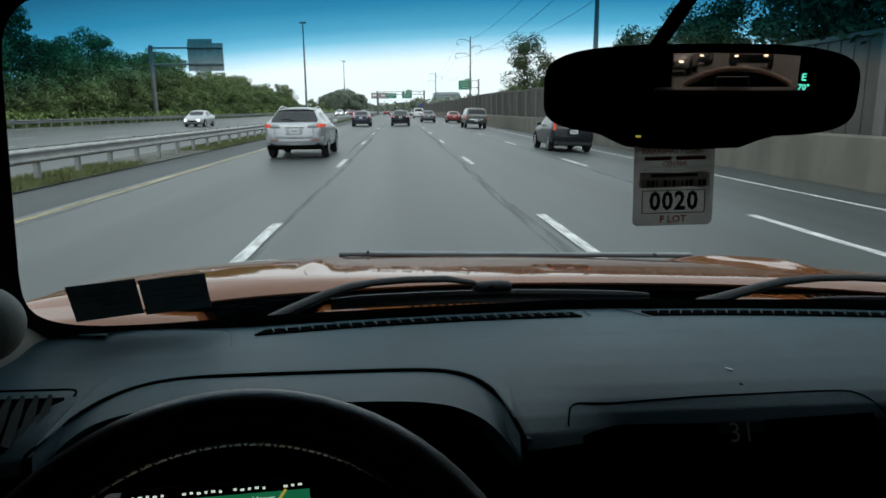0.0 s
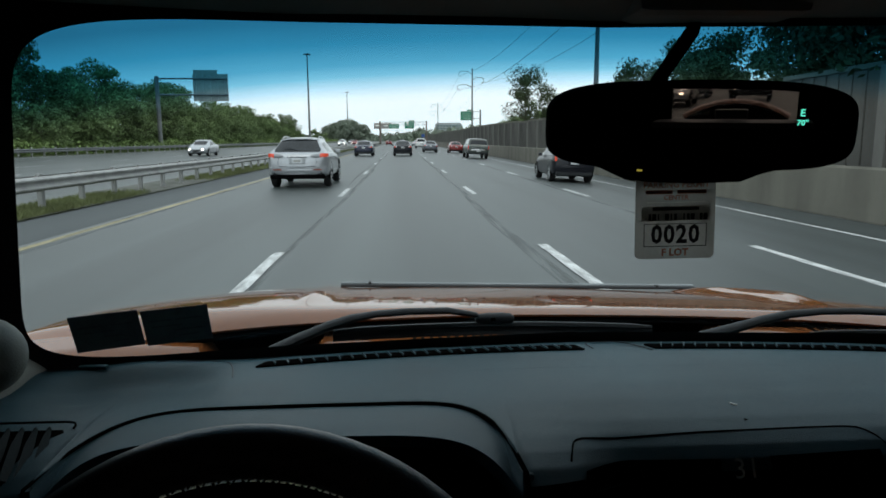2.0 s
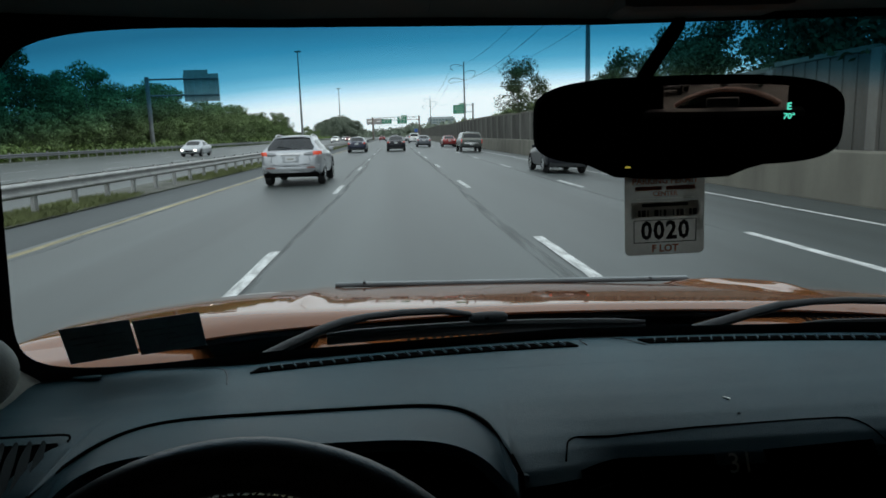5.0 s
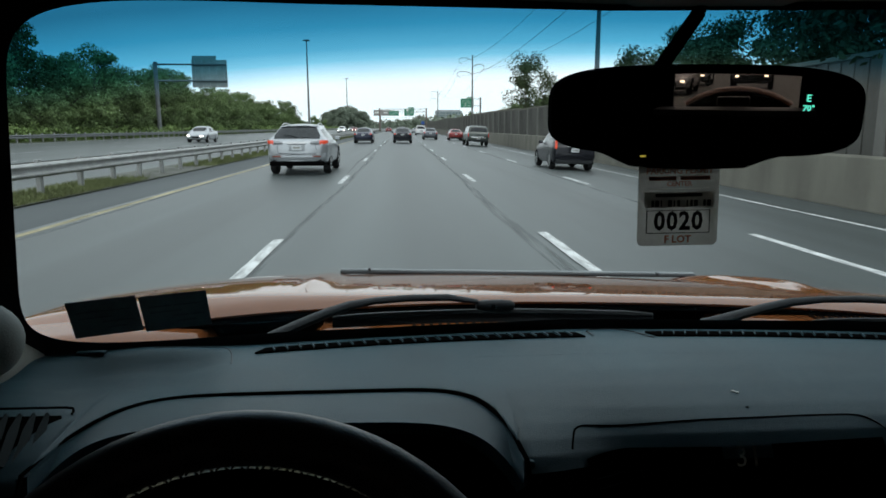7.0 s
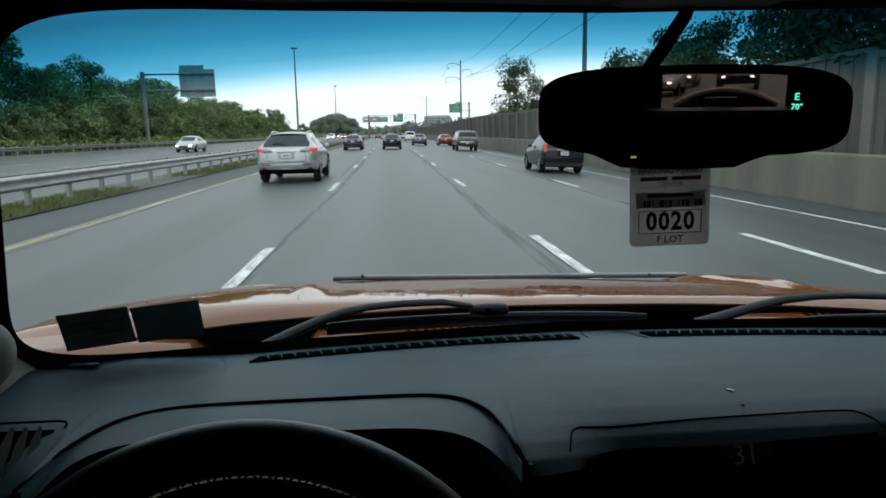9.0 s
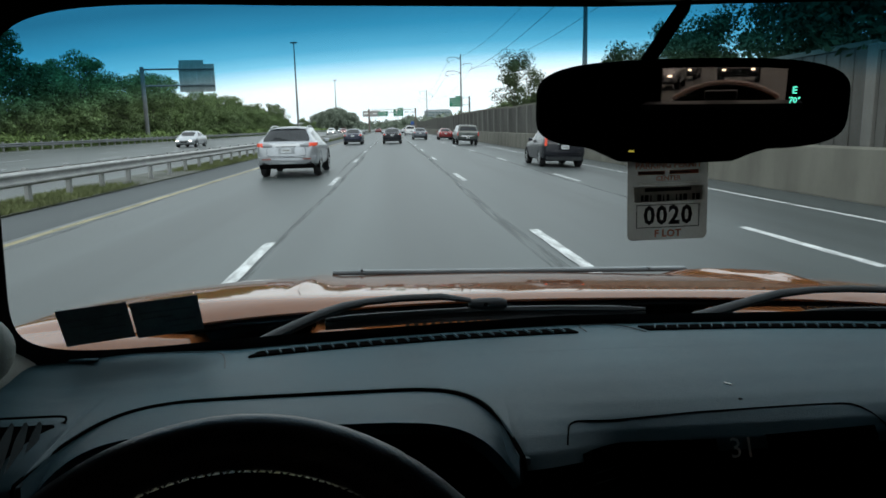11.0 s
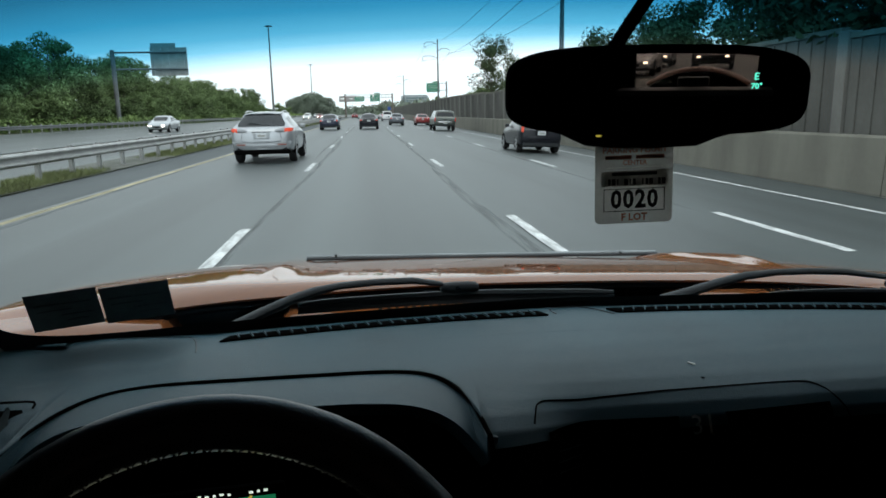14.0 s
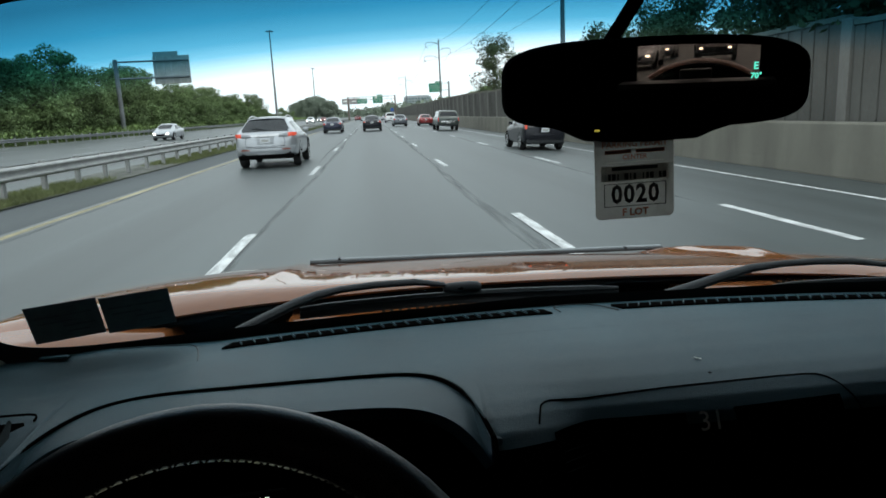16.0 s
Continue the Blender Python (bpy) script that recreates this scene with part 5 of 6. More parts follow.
def make_car(name, style, paint, label, m, brake=False, lights=False, rails=False, group="cars on the highway"):
    s = SHAPES[style]
    c = thing(name, label, s["cat"], group=group, at=m)
    L, r = s["L"], s["wr"]
    ys = sorted({round(L * k / 46, 3) for k in range(47)} | {.02, .05, .09, .14, .2, .26, .32, .4, .5, .6, round(L - .03, 3)})
    part("body", loft([shell_ring(s, y) for y in ys]), paint, c, smooth=True)
    g0, g1 = s["glass"]

    def rear(u, v):
        y = g0 + (g1 - g0) * v
        hw = along(s["wt"], y) * ((.985 - .07 * v) if style == "suv" else (.90 - .06 * v))
        x = (2 * u - 1) * hw
        return Vector((x, y - .022, along(s["zt"], y) + .012 - .05 * (x / hw) ** 4))
    part("rear_window", sheet(rear, 12, 8), "glass_dark", c, smooth=True)

    f1 = next(a for a, b in s["zt"] if a > 2.1 and b < 1.25)
    f0 = f1 - (.62 if style != "suv" else .70)

    def front(u, v):
        y = f1 - .04 + (f0 - f1 + .04) * v
        hw = along(s["wt"], y) * .90
        x = (2 * u - 1) * hw
        return Vector((x, y + .012, along(s["zt"], y) + .012 - .05 * (x / hw) ** 4))
    part("windscreen", sheet(front, 12, 8), "glass_dark", c, smooth=True)
    W = along(s["W"], L * .4)
    for sg in (-1, 1):
        for a0, a1, b0, b1 in s["side"]:
            def win(u, v):
                lo, hi = a0 + (b0 - a0) * v, a1 + (b1 - a1) * v
                return side_at(s, lo + (hi - lo) * u, .08 + .84 * v, sg)
            part("side_window", sheet(win, 6, 4), "glass_dark", c, smooth=True)
            part("door_handle", boxed((sg * (W - .005), (a0 + .16), along(s["zb"], a0) - .13), (.03, .18, .035), bevel=.008, seg=1), paint, c)
        mz = along(s["zb"], f1 - .75) + .06
        part("door_mirror", boxed((sg * (W + .06), f1 - .72, mz), (.17, .10, .13), bevel=.035), paint, c)
        lw, lh, lz = s["lamp"]
        wx = along(s["W"], .06)
        if style == "suv":
            # a teardrop lamp that wraps round the corner: red outside, clear towards the tailgate
            def rear_y(x):
                return next(q for q in [k * .004 for k in range(200)] if along(s["W"], q) * .985 >= min(x, .94))

            def lens(x0, x1, lift):
                def f(u, v):
                    x = x0 + (x1 - x0) * u
                    q = (x - .40) / .545
                    hh = .130 * math.sin(math.pi * min(1, .10 + .72 * q)) ** .7
                    return Vector((sg * (x + .012), rear_y(x) - lift - .012 * math.sin(math.pi * v), 1.005 + .035 * q + hh * (v - .5)))
                return sheet(f, 14, 8, .012 * sg)
            part("tail_lamp", lens(.70, .935, .020), "brake" if brake else "tail", c, "lit red tail lamp" if brake else "red tail lamp", smooth=True)
            part("reversing_lamp", lens(.41, .695, .018), "lens", c, "clear grey reversing lamp", smooth=True)
        else:
            part("tail_lamp", boxed((sg * (wx - lw * .32), .055, lz), (lw * .62, .13, lh), bevel=min(.04, lh * .3)), "brake" if brake else "tail", c, "lit red tail lamp" if brake else "red tail lamp")
        if style != "suv" and lw > .25:
            part("reversing_lamp", boxed((sg * (wx - lw * .80), .012, lz + .005), (lw * .42, .09, lh * .7), bevel=.03), "plate", c)
        hz = along(s["zb"], L - .2) - .10
        part("headlamp", boxed((sg * (along(s["W"], L - .2) - .20), L - .075, hz), (.18, .16, .095), bevel=.025), "head" if lights else "chrome", c, "lit headlamp" if lights else "")
        for wy in s["wheels"]:
            bm = bmesh.new()
            cyl(bm, (sg * (W - .115), wy, r), (1, 0, 0), r, .225, 28)
            bmesh.ops.bevel(bm, geom=[ed for ed in bm.edges if ed.calc_length() < r * .5], offset=.035, segments=2, affect="EDGES")
            w = part("wheel", bm, "tyre", c, "black tyre on alloy wheel", smooth=True)
            bm = bmesh.new()
            cyl(bm, (sg * (W - .008), wy, r), (1, 0, 0), r * .68, .02, 24)
            part("rim", bm, "rim", w)
            bm = bmesh.new()
            for k in range(5):
                a = math.tau * k / 5 + .63
                box(bm, (sg * (W + .004), wy + math.cos(a) * r * .42, r + math.sin(a) * r * .42), (.012, r * .16, r * .30), rot=Euler((a - math.pi / 2, 0, 0)).to_matrix(), bevel=.004, seg=1)
            part("rim_gap", bm, "cavity", w)
            arch_pts = [(sg * (W - .03), wy + (r + .035) * math.cos(a), r + (r + .035) * math.sin(a)) for a in [math.pi * (k - 1) / 14 for k in range(17)]]
            part("wheel_arch", tube(bmesh.new(), arch_pts, .036, 6), "cavity", c)
    z0 = along(s["z0"], .1)
    zb0 = along(s["zb"], .08)
    bz = z0 + (.28 if style == "suv" else .42) * (zb0 - z0)
    Wr = along(s["W"], .08)
    part("bumper", loft([[(a * Wr * w1, y + .12 * abs(a) ** 3, bz + q * .09) for a in (-1, -.8, -.4, 0, .4, .8, 1)] + [(a * Wr * w1, y + .30, bz + q * .09) for a in (1, -1)] for w1, y, q in ((.94, .03, -1), (1.0, -.035, -.75), (1.01, -.05, 0), (1.0, -.035, .75), (.95, .02, 1))]), paint if style != "pickup" else "chrome", c, "rounded rear bumper", smooth=True)
    part("valance", boxed((0, .14, z0 + .03), (Wr * 1.80, .26, .20), bevel=.05), "rubber", c, "black lower valance")
    part("underbody", boxed((0, L / 2, z0 - .02), (W * 1.5, L * .86, .16), bevel=.03, seg=1), "cavity", c)
    part("front_bumper", boxed((0, L - .10, z0 + .12), (W * 1.60, .18, .20), bevel=.06), paint, c)
    pz = s["plate"]
    part("plate_recess", boxed((0, .0, pz), (.50, .06, .19), bevel=.02), paint, c)
    plate = part("number_plate", boxed((0, -.034, pz), (.31, .014, .155), bevel=.005, seg=1), "plate", c, "pale number plate")
    part("plate_bar", boxed((0, -.043, pz), (.21, .004, .05)), "trim_pale", plate)
    part("grille", boxed((0, L - .03, along(s["zb"], L - .1) - .16), (.62, .08, .14), bevel=.02), "cavity", c)
    if style in ("suv", "hatch", "van"):
        part("rear_wiper", tube(bmesh.new(), [rear(.5, .04) + Vector((0, -.015, .01)), rear(.36, .16) + Vector((0, -.015, .01)), rear(.22, .17) + Vector((0, -.015, .01))], .011, 5), "rubber", c)
        part("garnish", boxed((0, -.01, pz + .125), (.60, .06, .035), bevel=.012), "chrome", c)
        part("spoiler", sheet(lambda u, v: Vector(((2 * u - 1) * along(s["wt"], g1) * .92, g1 - .10 + .16 * v + .04 * (2 * u - 1) ** 2, along(s["zt"], g1 + .05) + .030 - .04 * (2 * u - 1) ** 4)), 10, 3, .02), paint, c, smooth=True)
    if style == "suv":
        part("bumper_ledge", sheet(lambda u, v: Vector(((2 * u - 1) * .885, -.066 + .085 * v + .13 * abs(2 * u - 1) ** 3, bz + .075 + .055 * v)), 16, 3, .02), paint, c, "bright ledge along the bumper", smooth=True)
        part("tailgate_seam", tube(bmesh.new(), [(-.57, -.002, .97), (-.60, -.004, .80), (-.58, -.006, .69), (0, -.010, .675), (.58, -.006, .69), (.60, -.004, .80), (.57, -.002, .97)], .006, 5), "cavity", c, "dark seam round the tailgate")
        part("lower_bumper", boxed((0, .12, .37), (1.66, .28, .15), bevel=.05), "cavity", c, "black lower bumper")
        for sg in (-1, 1):
            part("fog_reflector", boxed((sg * .62, -.035, bz + .015), (.26, .03, .035), bevel=.008), "red_ink", c)
    if rails:
        q = [(g1 + .20, .0), (g1 + .34, .030), (g1 + .55, .040), (g1 + .9, .042), (f0 - .50, .036), (f0 - .28, .0)]
        for sg in (-1, 1):
            part("roof_rail", tube(bmesh.new(), [(sg * (along(s["wt"], y) - .06), y, along(s["zt"], y) - .02 + dz) for y, dz in q], .019, 8), "rim", c, "silver roof rail", smooth=True)
    if style == "pickup":
        part("tailgate_handle", boxed((0, -.03, 1.0), (.24, .03, .06), bevel=.01), "rubber", c)
        part("cab_gap", boxed((0, 1.93, 1.46), (1.50, .05, .66)), "cavity", c)
    part("exhaust", tube(bmesh.new(), [(-.5, .40, z0 - .04), (-.5, .02, z0 - .04)], .032, 8), "chrome", c)
    return c


def at(x, y, yaw=0.0):
    return pose(x, y, road_z(x), 0, math.degrees(math.atan(0.04)) if x > 1.8 else 0, yaw)


silver, black, red, grey, white, green, navy = (car_paint("silver", (.40, .42, .445), .66), car_paint("black", (.010, .011, .016), 0, .2), car_paint("red", (.22, .02, .02), .3), car_paint("grey", (.12, .13, .15), .5),
                                          car_paint("white", (.62, .63, .64), 0), car_paint("dark_green", (.045, .055, .05), .3), car_paint("navy", (.02, .025, .05), .3))
make_car("suv", "suv", silver, "silver suv with roof rails in the fast lane", at(-3.45, 21.6), rails=True, brake=True)
make_car("sedan", "sedan", black, "black sedan with glowing brake lamps ahead in the same lane", at(-0.05, 64.0), brake=True)
make_car("hatchback", "hatch", black, "black hatchback with bright tail lamps in the slow lane", at(6.45, 26.0), brake=True, rails=True)
make_car("pickup_truck", "pickup", green, "dark pickup truck with a canopy in the slow lane", at(6.55, 60.0))
make_car("sedan", "sedan", navy, "dark sedan far ahead in the fast lane", at(-3.7, 64.0), brake=True)
make_car("sedan", "sedan", grey, "grey sedan far ahead in the third lane", at(3.4, 84.0))
make_car("sedan", "sedan", red, "red sedan far ahead in the slow lane", at(6.7, 86.0))
make_car("van", "van", white, "white van far ahead in the third lane", at(3.4, 125.0))
make_car("hatchback", "hatch", navy, "dark hatchback far ahead in the same lane", at(0.0, 128.0), brake=True)
make_car("sedan", "sedan", silver, "silver sedan far down the highway", at(3.5, 170.0))
make_car("hatchback", "hatch", white, "white hatchback far down the highway", at(0.0, 190.0))
make_car("sedan", "sedan", red, "red sedan far down the highway", at(-3.7, 200.0), brake=True)
# oncoming traffic with its lamps lit
for k, (x, y, style, pt, lab) in enumerate(((-14.4, 92, "sedan", white, "white oncoming sedan with lit headlamps"), (-18.2, 66, "sedan", silver, "silver oncoming sedan with lit headlamps"),
                                      (-18.0, 138, "hatch", grey, "grey oncoming hatchback with lit headlamps"), (-14.4, 170, "suv", white, "white oncoming suv with lit headlamps"),
                                      (-21.8, 190, "van", white, "white oncoming van with lit headlamps"), (-14.4, 215, "sedan", red, "red oncoming sedan with lit headlamps"),
                                      (-18.0, 250, "sedan", silver, "distant oncoming sedan with lit headlamps"), (-14.4, 280, "sedan", white, "distant white oncoming sedan with lit headlamps"))):
    make_car({"sedan": "sedan", "hatch": "hatchback", "suv": "suv", "van": "van"}[style], style, pt, lab, at(x, y, 180), lights=True, group="oncoming cars")
# cars following, seen in the mirror
make_car("sedan", "sedan", grey, "grey sedan following far behind with lit headlamps", at(-3.66, -43.5), lights=True, group="following cars")
make_car("suv", "suv", black, "dark suv following behind in the same lane with lit headlamps", at(-0.55, -39.0), lights=True, group="following cars")
make_car("sedan", "sedan", silver, "silver sedan following close behind in the fast lane with lit headlamps", at(-3.65, -33.8), lights=True, group="following cars")

# ---- signs, poles and lamps ----
GY = 245.0
gantry = thing("sign_gantry", "rust-brown truss gantry over the road with two green signs", "sign gantry")
for x, z in ((-7.55, 0.0), (8.9, -0.3)):
    part("gantry_post", tube(bmesh.new(), [(x, GY, z), (x, GY, 8.1)], 0.26, 12), "rust", gantry, smooth=True)
part("post_collar", boxed((-7.55, GY, 0.4), (1.0, 1.0, 0.8), bevel=0.05), "concrete", gantry)
for z in (6.75, 7.75):
    part("chord", tube(bmesh.new(), [(-7.7, GY, z), (9.1, GY, z)], 0.075, 8), "rust", gantry)
for k in range(14):
    x0, x1 = -7.4 + 1.2 * k - 0.1, -7.4 + 1.2 * (k + 1) - 0.1
    part("brace", tube(bmesh.new(), [(x0, GY, 6.75 if k % 2 else 7.75), (x1, GY, 7.75 if k % 2 else 6.75)], 0.045, 6), "steel", gantry)
part("cable_rail", tube(bmesh.new(), [(-7.0, GY - 1.2, 4.9), (0.5, GY - 1.2, 4.85), (8.4, GY - 1.2, 4.9)], 0.035, 6), "rust", gantry)


def green_sign(parent, x, y, z, w, h, rows):
    s = part("sign_panel", boxed((x, y, z), (w, 0.08, h), bevel=0.02, seg=1), "sign_green", parent, "green road sign with white lettering")
    for a, b in (((x, z + h / 2 - .09), (w - .1, .05)), ((x, z - h / 2 + .09), (w - .1, .05))):
        part("border_line", boxed((a[0], y - .05, a[1]), (b[0], .012, b[1])), "sign_white", s)
    for dx, dz, bw, bh in rows:
        n = max(3, int(bw / (bh * 1.05)))
        for q in range(n):
            if q == n // 2 and n > 5:
                continue
            part("letter_bar", boxed((x + dx + bw * ((q + .5) / n - .5), y - .05, z + dz), (bw / n * .58, .012, bh * (.62 if q % 3 else .85))), "sign_white", s)
    return s


s = green_sign(gantry, -2.55, GY - 0.45, 6.35, 3.4, 1.75, ((0, .48, 2.5, .24), (0, -.52, 1.7, .18)))
words("sign_words", "INT'L AIRPORT", 0.44, "sign_white", s, pose(-2.55, GY - 0.50, 6.33, 90, 0, 0))
green_sign(gantry, 2.85, GY - 0.45, 6.65, 3.4, 2.5, ((.55, .85, 1.0, .22), (0, .18, 2.5, .26), (0, -.32, 2.4, .26), (0, -.85, 1.4, .18)))
part("route_shield", boxed((2.25, GY - .52, 7.45), (.7, .012, .62), bevel=.005, seg=1), "sign_white", gantry)
green_sign(gantry, 3.55, GY - 0.45, 8.15, 1.9, .48, ((0, 0, 1.2, .16),))
part("sign_panel", boxed((7.75, GY + 3, 3.0), (1.1, .06, 1.2), bevel=.02, seg=1), "sign_blue", gantry, "small blue sign")
part("sign_stand", tube(bmesh.new(), [(7.75, GY + 3.05, -.3), (7.75, GY + 3.05, 3.0)], .05, 6), "steel", gantry)

cant = thing("cantilever_sign", "green exit sign on a steel cantilever beyond the noise wall", "road sign")
CX, CY = 27.0, 235.0
part("sign_post", tube(bmesh.new(), [(CX, CY, 0.9), (CX, CY, 11.5)], 0.28, 10), "pole", cant)
for z in (8.6, 10.9):
    part("sign_arm", tube(bmesh.new(), [(CX, CY, z), (CX - 6.4, CY, z)], 0.10, 8), "steel", cant)
green_sign(cant, CX - 4.6, CY - .3, 9.5, 4.4, 3.0, ((-.4, .7, 2.4, .3), (0, 0, 3.2, .3), (0, -.8, 2.2, .3)))
green_sign(cant, CX - 3.6, CY - .3, 11.3, 2.2, .6, ((0, 0, 1.4, .2),))

back = thing("sign_gantry", "back of a grey sign on a cantilever over the opposite road", "sign gantry")
BX, BY = -30.9, 90.0
part("sign_post", tube(bmesh.new(), [(BX, BY, 0.3), (BX, BY, 9.6)], 0.26, 10), "pole", back)
for z in (7.3, 9.3):
    part("sign_arm", tube(bmesh.new(), [(BX, BY, z), (BX + 8.8, BY, z)], 0.11, 8), "pole", back)
bp = part("sign_panel", boxed((BX + 6.6, BY + .25, 8.2), (4.4, .08, 3.4), bevel=.02, seg=1), "sign_back", back, "plain grey back of a road sign")
for k in range(5):
    part("stiffener", boxed((BX + 4.8 + .9 * k, BY + .17, 8.2), (.08, .08, 3.3)), "steel", bp)
part("sign_panel", boxed((BX + 6.0, BY + .25, 10.15), (3.0, .08, .5), bevel=.02, seg=1), "sign_back", back)

for x, y, h in ((-32.0, 243.0, 31.0), (-33.0, 430.0, 31.0)):
    t = thing("light_mast", "tall slender highway light mast with a ring of lamps", "light mast", group="light masts")
    part("mast", tube(bmesh.new(), [(x, y, 0.3), (x, y, h * .5), (x, y, h)], [0.42, 0.30, 0.17], 10), "pole", t, smooth=True)
    part("lamp_ring", tube(bmesh.new(), [(x + 1.0 * math.cos(a), y + 1.0 * math.sin(a), h - .2) for a in [math.tau * k / 12 for k in range(13)]], .06, 6), "pole", t)
    for k in range(6):
        a = math.tau * k / 6
        part("lamp", boxed((x + 1.0 * math.cos(a), y + 1.0 * math.sin(a), h - .38), (.5, .5, .26), bevel=.05, seg=1), "pole", t)

WIRES = []
for x, y, h in ((16.2, 12.0, 17.5), (16.2, 158.0, 17.5), (16.2, 304.0, 17.5), (15.2, 54.0, 13.5)):
    t = thing("utility_pole", "steel utility pole with curved crossarms and insulators", "utility pole", group="utility poles")
    part("pole_shaft", tube(bmesh.new(), [(x, y, 0.9), (x, y, h)], [0.24, 0.13], 10), "pole", t, smooth=True)
    if h > 15:
        ends = []
        for z, ln in ((h - 1.2, -3.0), (h - 4.2, -3.4), (h - 2.6, 2.6)):
            part("crossarm", tube(bmesh.new(), [(x, y, z), (x + ln * .4, y, z + .55), (x + ln * .8, y, z + .55), (x + ln, y, z + .25)], .065, 6), "pole", t)
            part("insulator", tube(bmesh.new(), [(x + ln, y, z + .25), (x + ln, y, z - .45), (x + ln * .8, y, z - .75)], [.05, .07, .04], 6), "pole", t)
            ends.append(Vector((x + ln, y, z - .5)))
        WIRES.append(ends)
    else:
        part("crossarm", tube(bmesh.new(), [(x, y, h - .6), (x - 1.6, y, h - .2), (x - 2.1, y, h - .8)], .06, 6), "pole", t)
for k, (a, b) in enumerate(zip(WIRES, WIRES[1:])):
    for p, q in zip(a, b):
        pts = [p.lerp(q, i / 16) - Vector((0, 0, 3.0 * math.sin(math.pi * i / 16))) for i in range(17)]
        tagged(part("power_line", tube(bmesh.new(), pts, .02, 5), "rubber"), "thin dark power line strung between utility poles", "power line", group="power lines")

bb = thing("billboard", "distant billboard on a single post beside the highway", "billboard")
part("post", tube(bmesh.new(), [(-16.0, 545, 0), (-16.0, 545, 11)], .55, 10), "pole", bb)
part("face", boxed((-14.5, 544, 12.6), (13.5, .6, 4.2), bevel=.08, seg=1), "billboard", bb, "dark printed billboard face")
part("catwalk", boxed((-14.5, 543.2, 10.3), (13.5, .9, .2)), "pole", bb)
for k, (x, w) in enumerate(((-18, 4.0), (-12, 3.0))):
    part("print_bar", boxed((x, 543.65, 12.7), (w, .05, 1.1)), "sign_white", bb)

tower = thing("office_building", "pale grey office block with bands of windows, far off", "office building")
TX, TY = 62.0, 900.0
part("wall", boxed((TX, TY, 11), (34, 20, 22), bevel=.2, seg=1), "facade", tower)
part("roof", boxed((TX, TY, 22.4), (30, 17, 1.6), bevel=.2, seg=1), "facade", tower)
for k in range(6):
    for j in range(8):
        part("window", boxed((TX - 14 + 4 * j, TY - 10.05, 3.2 + 3.2 * k), (3.1, .15, 1.7)), "facade_glass", tower)

# ---- trees ----


def leaf_mesh(name, centres, radii, per, size, seed, flat=0.8):
    """Leaves scattered over the shells of many uneven clumps."""
    g = np.random.default_rng(seed)
    c = np.repeat(centres, per, axis=0)
    r = np.repeat(radii, per)
    n = len(c)
    d = g.normal(size=(n, 3))
    d /= np.linalg.norm(d, axis=1, keepdims=True)
    d[:, 2] *= flat
    p = c + d * (r * (0.45 + 0.65 * g.random(n) ** 0.6))[:, None]
    face = d + 0.48 * g.normal(size=(n, 3))
    face /= np.linalg.norm(face, axis=1, keepdims=True)
    a = np.cross(face, g.normal(size=(n, 3)))
    a /= np.linalg.norm(a, axis=1, keepdims=True)
    b = np.cross(face, a)
    b /= np.linalg.norm(b, axis=1, keepdims=True)
    s = (size * (0.5 + g.random(n)))[:, None]
    v = np.stack([p - a * s, p + b * s * 0.55, p + a * s, p - b * s * 0.55], 1).reshape(-1, 3)
    me = bpy.data.meshes.new(name)
    me.from_pydata(v.tolist(), [], np.arange(4 * n).reshape(n, 4).tolist())
    return me


def make_tree(h, spread, seed, clumps=46, per=190, size=0.155, low=0.12, leaf="leaf"):
    g = np.random.default_rng(seed)
    t = thing("tree", "broad dark-green roadside tree in full leaf", "tree", group="roadside trees")
    rnd = random.Random(seed)
    bm = tube(bmesh.new(), [(0, 0, 0), (.1, .05, h * .25), (-.05, .1, h * .55), (.1, 0, h * .85)], [h * .022, h * .017, h * .010, h * .003], 8)
    tr = part("trunk", bm, "bark", t)
    for k in range(7):
        a = rnd.uniform(0, math.tau)
        z = h * rnd.uniform(.22, .65)
        e = spread * rnd.uniform(.5, .85)
        part("limb", tube(bmesh.new(), [(0, 0, z), (e * .5 * math.cos(a), e * .5 * math.sin(a), z + h * .10), (e * math.cos(a), e * math.sin(a), z + h * .16)], [h * .009, h * .006, h * .002], 5), "bark", tr)
    u = g.random((clumps, 3))
    ang = u[:, 0] * math.tau
    zz = low + (0.94 - low) * u[:, 1]
    width = spread * np.sin(np.clip((zz - low * .4) / (1.03 - low * .4), 0, 1) ** 0.75 * math.pi) ** 0.6
    rad = np.sqrt(u[:, 2]) * width
    cen = np.stack([rad * np.cos(ang), rad * np.sin(ang), zz * h], 1)
    rr = spread * (0.20 + 0.28 * g.random(clumps) ** 1.5)
    me = leaf_mesh("crown", cen, rr, per, size, seed + 9)
    me.materials.append(M[leaf])
    cr = new("crown", me)
    cr.parent = t
    return t


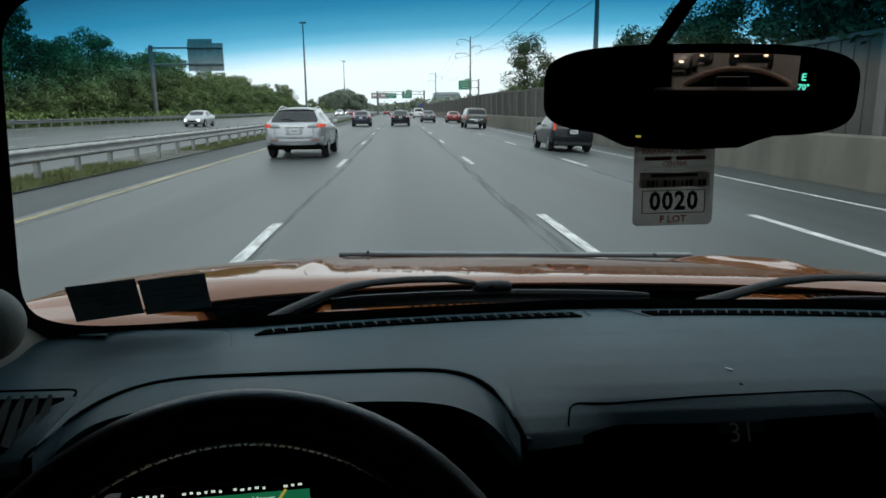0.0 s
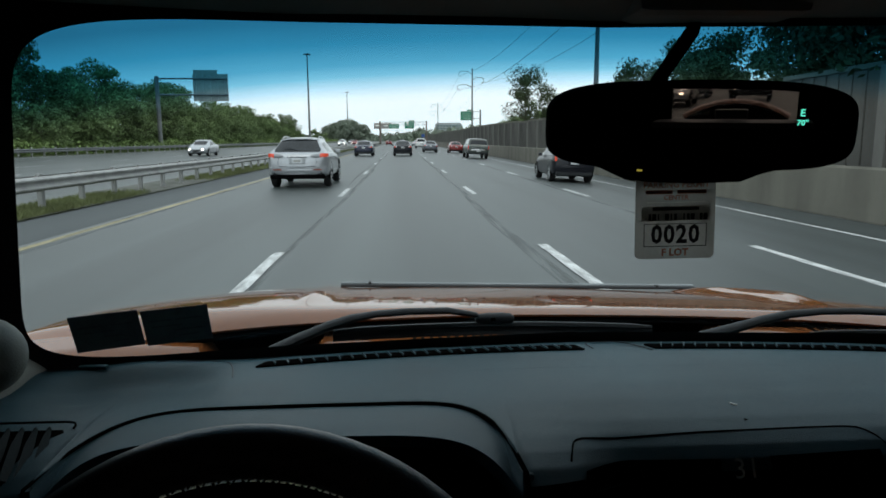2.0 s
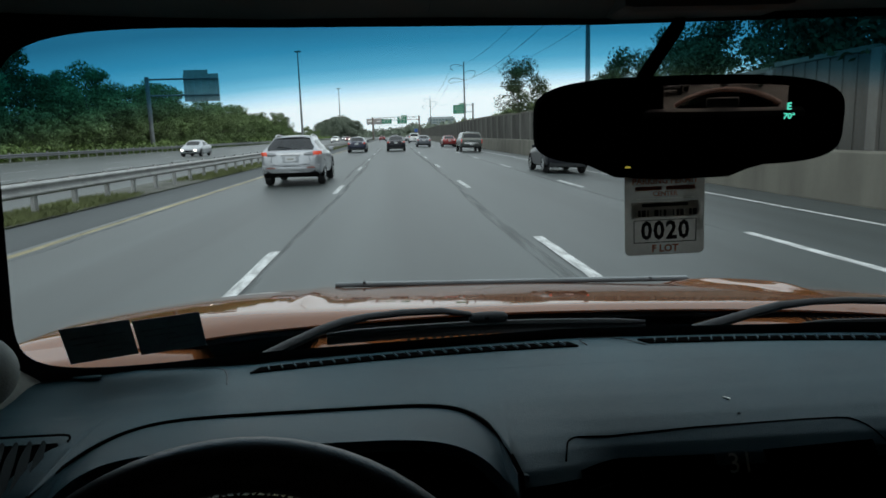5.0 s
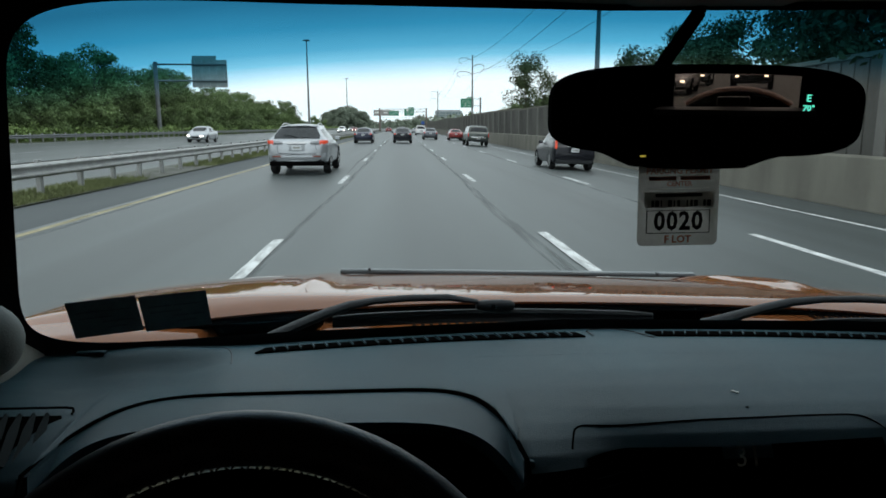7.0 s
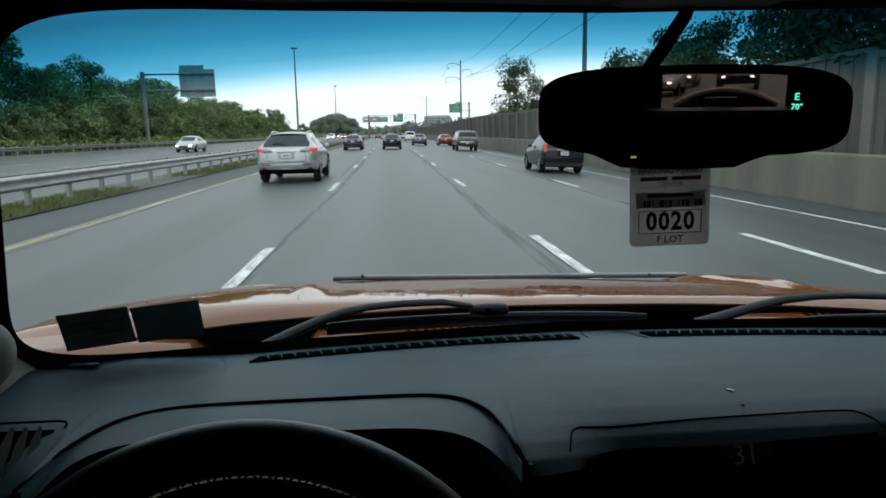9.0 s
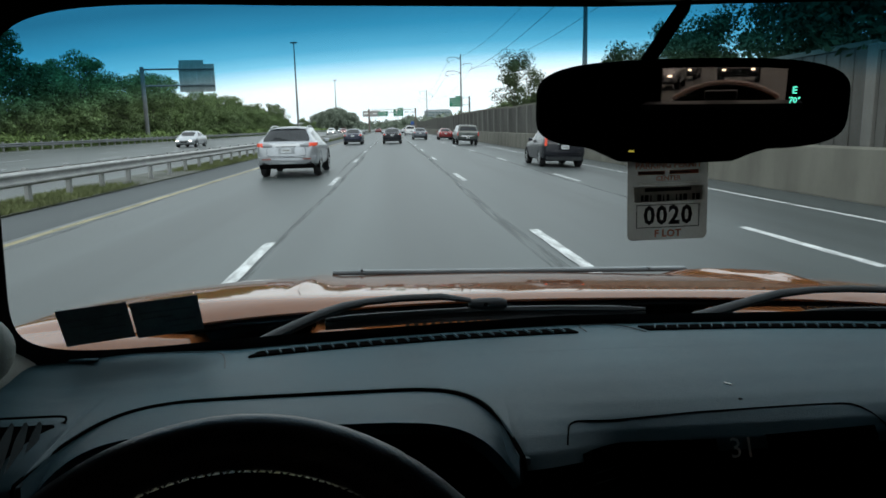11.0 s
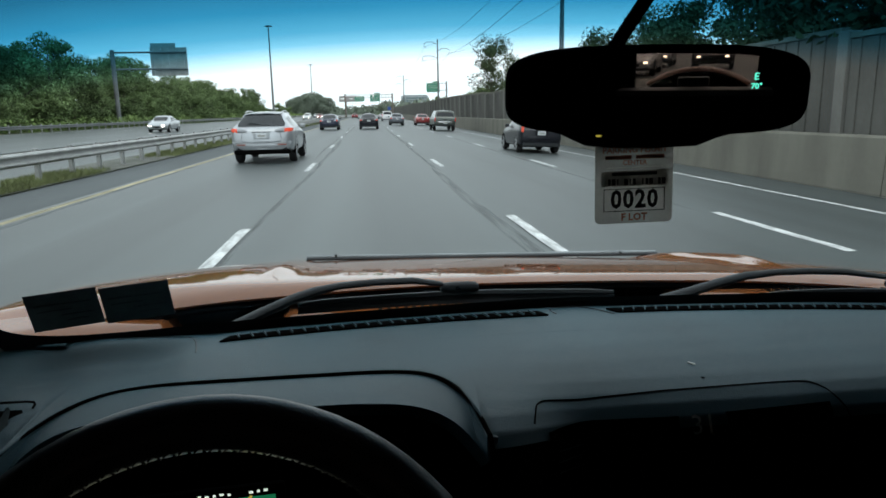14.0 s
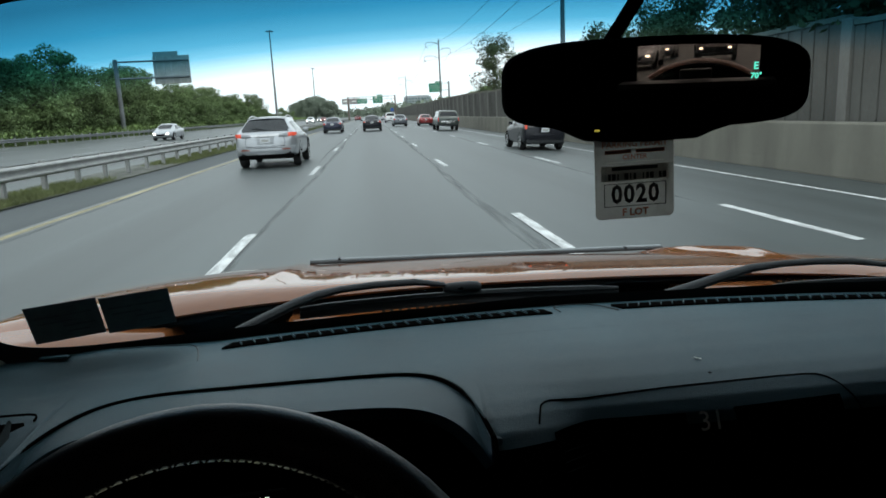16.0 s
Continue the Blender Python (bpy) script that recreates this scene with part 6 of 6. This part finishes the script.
kinds = [make_tree(11.0, 3.9, 11), make_tree(12.0, 4.3, 23), make_tree(9.0, 3.6, 37), make_tree(7.0, 3.6, 51, clumps=34, low=0.03), make_tree(11.0, 6.2, 77, clumps=60, per=300, size=0.30, low=0.05, leaf="leaf_hazed"),
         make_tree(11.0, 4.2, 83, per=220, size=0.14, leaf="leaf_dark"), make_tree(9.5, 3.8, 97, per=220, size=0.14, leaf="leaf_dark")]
spots = []
rt = random.Random(8)
y = 22.0
while y < 215:
    f = 0.92 if y < 80 else (0.78 if y < 125 else 0.70)
    spots.append((rt.uniform(-36, -32.5), y, rt.choice((0, 1, 2)), rt.uniform(.80, 1.10) * f))
    spots.append((rt.uniform(-44, -39), y + rt.uniform(0, 3), rt.choice((0, 1)), rt.uniform(.95, 1.15) * f))
    if rt.random() < .8:
        spots.append((rt.uniform(-32.5, -31), y + rt.uniform(0, 3), 3, rt.uniform(.45, .7)))
    y += rt.uniform(4.4, 6.4)
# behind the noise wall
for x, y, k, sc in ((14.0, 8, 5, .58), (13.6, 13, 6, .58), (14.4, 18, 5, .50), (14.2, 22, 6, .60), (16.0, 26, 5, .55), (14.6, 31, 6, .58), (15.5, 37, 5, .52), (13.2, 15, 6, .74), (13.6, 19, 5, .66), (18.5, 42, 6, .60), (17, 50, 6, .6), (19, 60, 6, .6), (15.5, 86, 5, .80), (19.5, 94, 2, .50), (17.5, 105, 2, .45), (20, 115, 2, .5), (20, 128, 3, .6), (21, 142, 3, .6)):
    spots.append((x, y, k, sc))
used = {}
for x, y, k, sc in spots:
    zg = 0.6 if x < 0 else 1.0
    m = Matrix.Translation((x, y, zg)) @ Matrix.Rotation(rt.uniform(0, 6.28), 4, "Z") @ Matrix.Diagonal((sc, sc, sc * rt.uniform(.92, 1.08), 1))
    if k in used:
        copy_thing(kinds[k], m)
    else:
        used[k] = m
# clump of trees standing alone on the far verge, leaves paled as haze, and single bushes
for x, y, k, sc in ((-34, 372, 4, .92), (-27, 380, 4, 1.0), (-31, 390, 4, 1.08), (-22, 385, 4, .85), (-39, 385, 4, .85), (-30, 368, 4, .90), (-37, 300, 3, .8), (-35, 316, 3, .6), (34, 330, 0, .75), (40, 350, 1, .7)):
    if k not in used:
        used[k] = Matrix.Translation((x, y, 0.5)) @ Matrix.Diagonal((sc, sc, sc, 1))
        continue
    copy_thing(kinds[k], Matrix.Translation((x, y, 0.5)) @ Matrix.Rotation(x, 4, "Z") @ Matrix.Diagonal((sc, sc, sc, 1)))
for k, m in used.items():
    kinds[k].matrix_basis = m

g = np.random.default_rng(3)
n = 900
cen = np.stack([-30.3 - 1.3 * g.random(n), 15 + 320 * g.random(n), 0.5 + 0.75 * g.random(n)], 1)
stuff("verge_scrub", leaf_mesh("verge_scrub", cen, 0.5 + 0.55 * g.random(n), 46, 0.15, 4), "leaf_verge", "low green scrub along the far verge", "scrub")
n = 620
ang = g.uniform(-0.75, 0.75, n)
dist = g.uniform(620, 950, n)
cen = np.stack([dist * np.sin(ang), dist * np.cos(ang), 1 + 7 * g.random(n) * (0.6 + 0.4 * np.sin(ang * 23))], 1)
keep = ~((np.abs(cen[:, 0]) < 12) & (cen[:, 1] < 700))
stuff("far_woods", leaf_mesh("far_woods", cen[keep], (6 + 7 * g.random(n))[keep], 110, 2.0, 6, 0.55), "leaf_hazed", "line of woods along the horizon, leaf colour paled for haze", "woods")
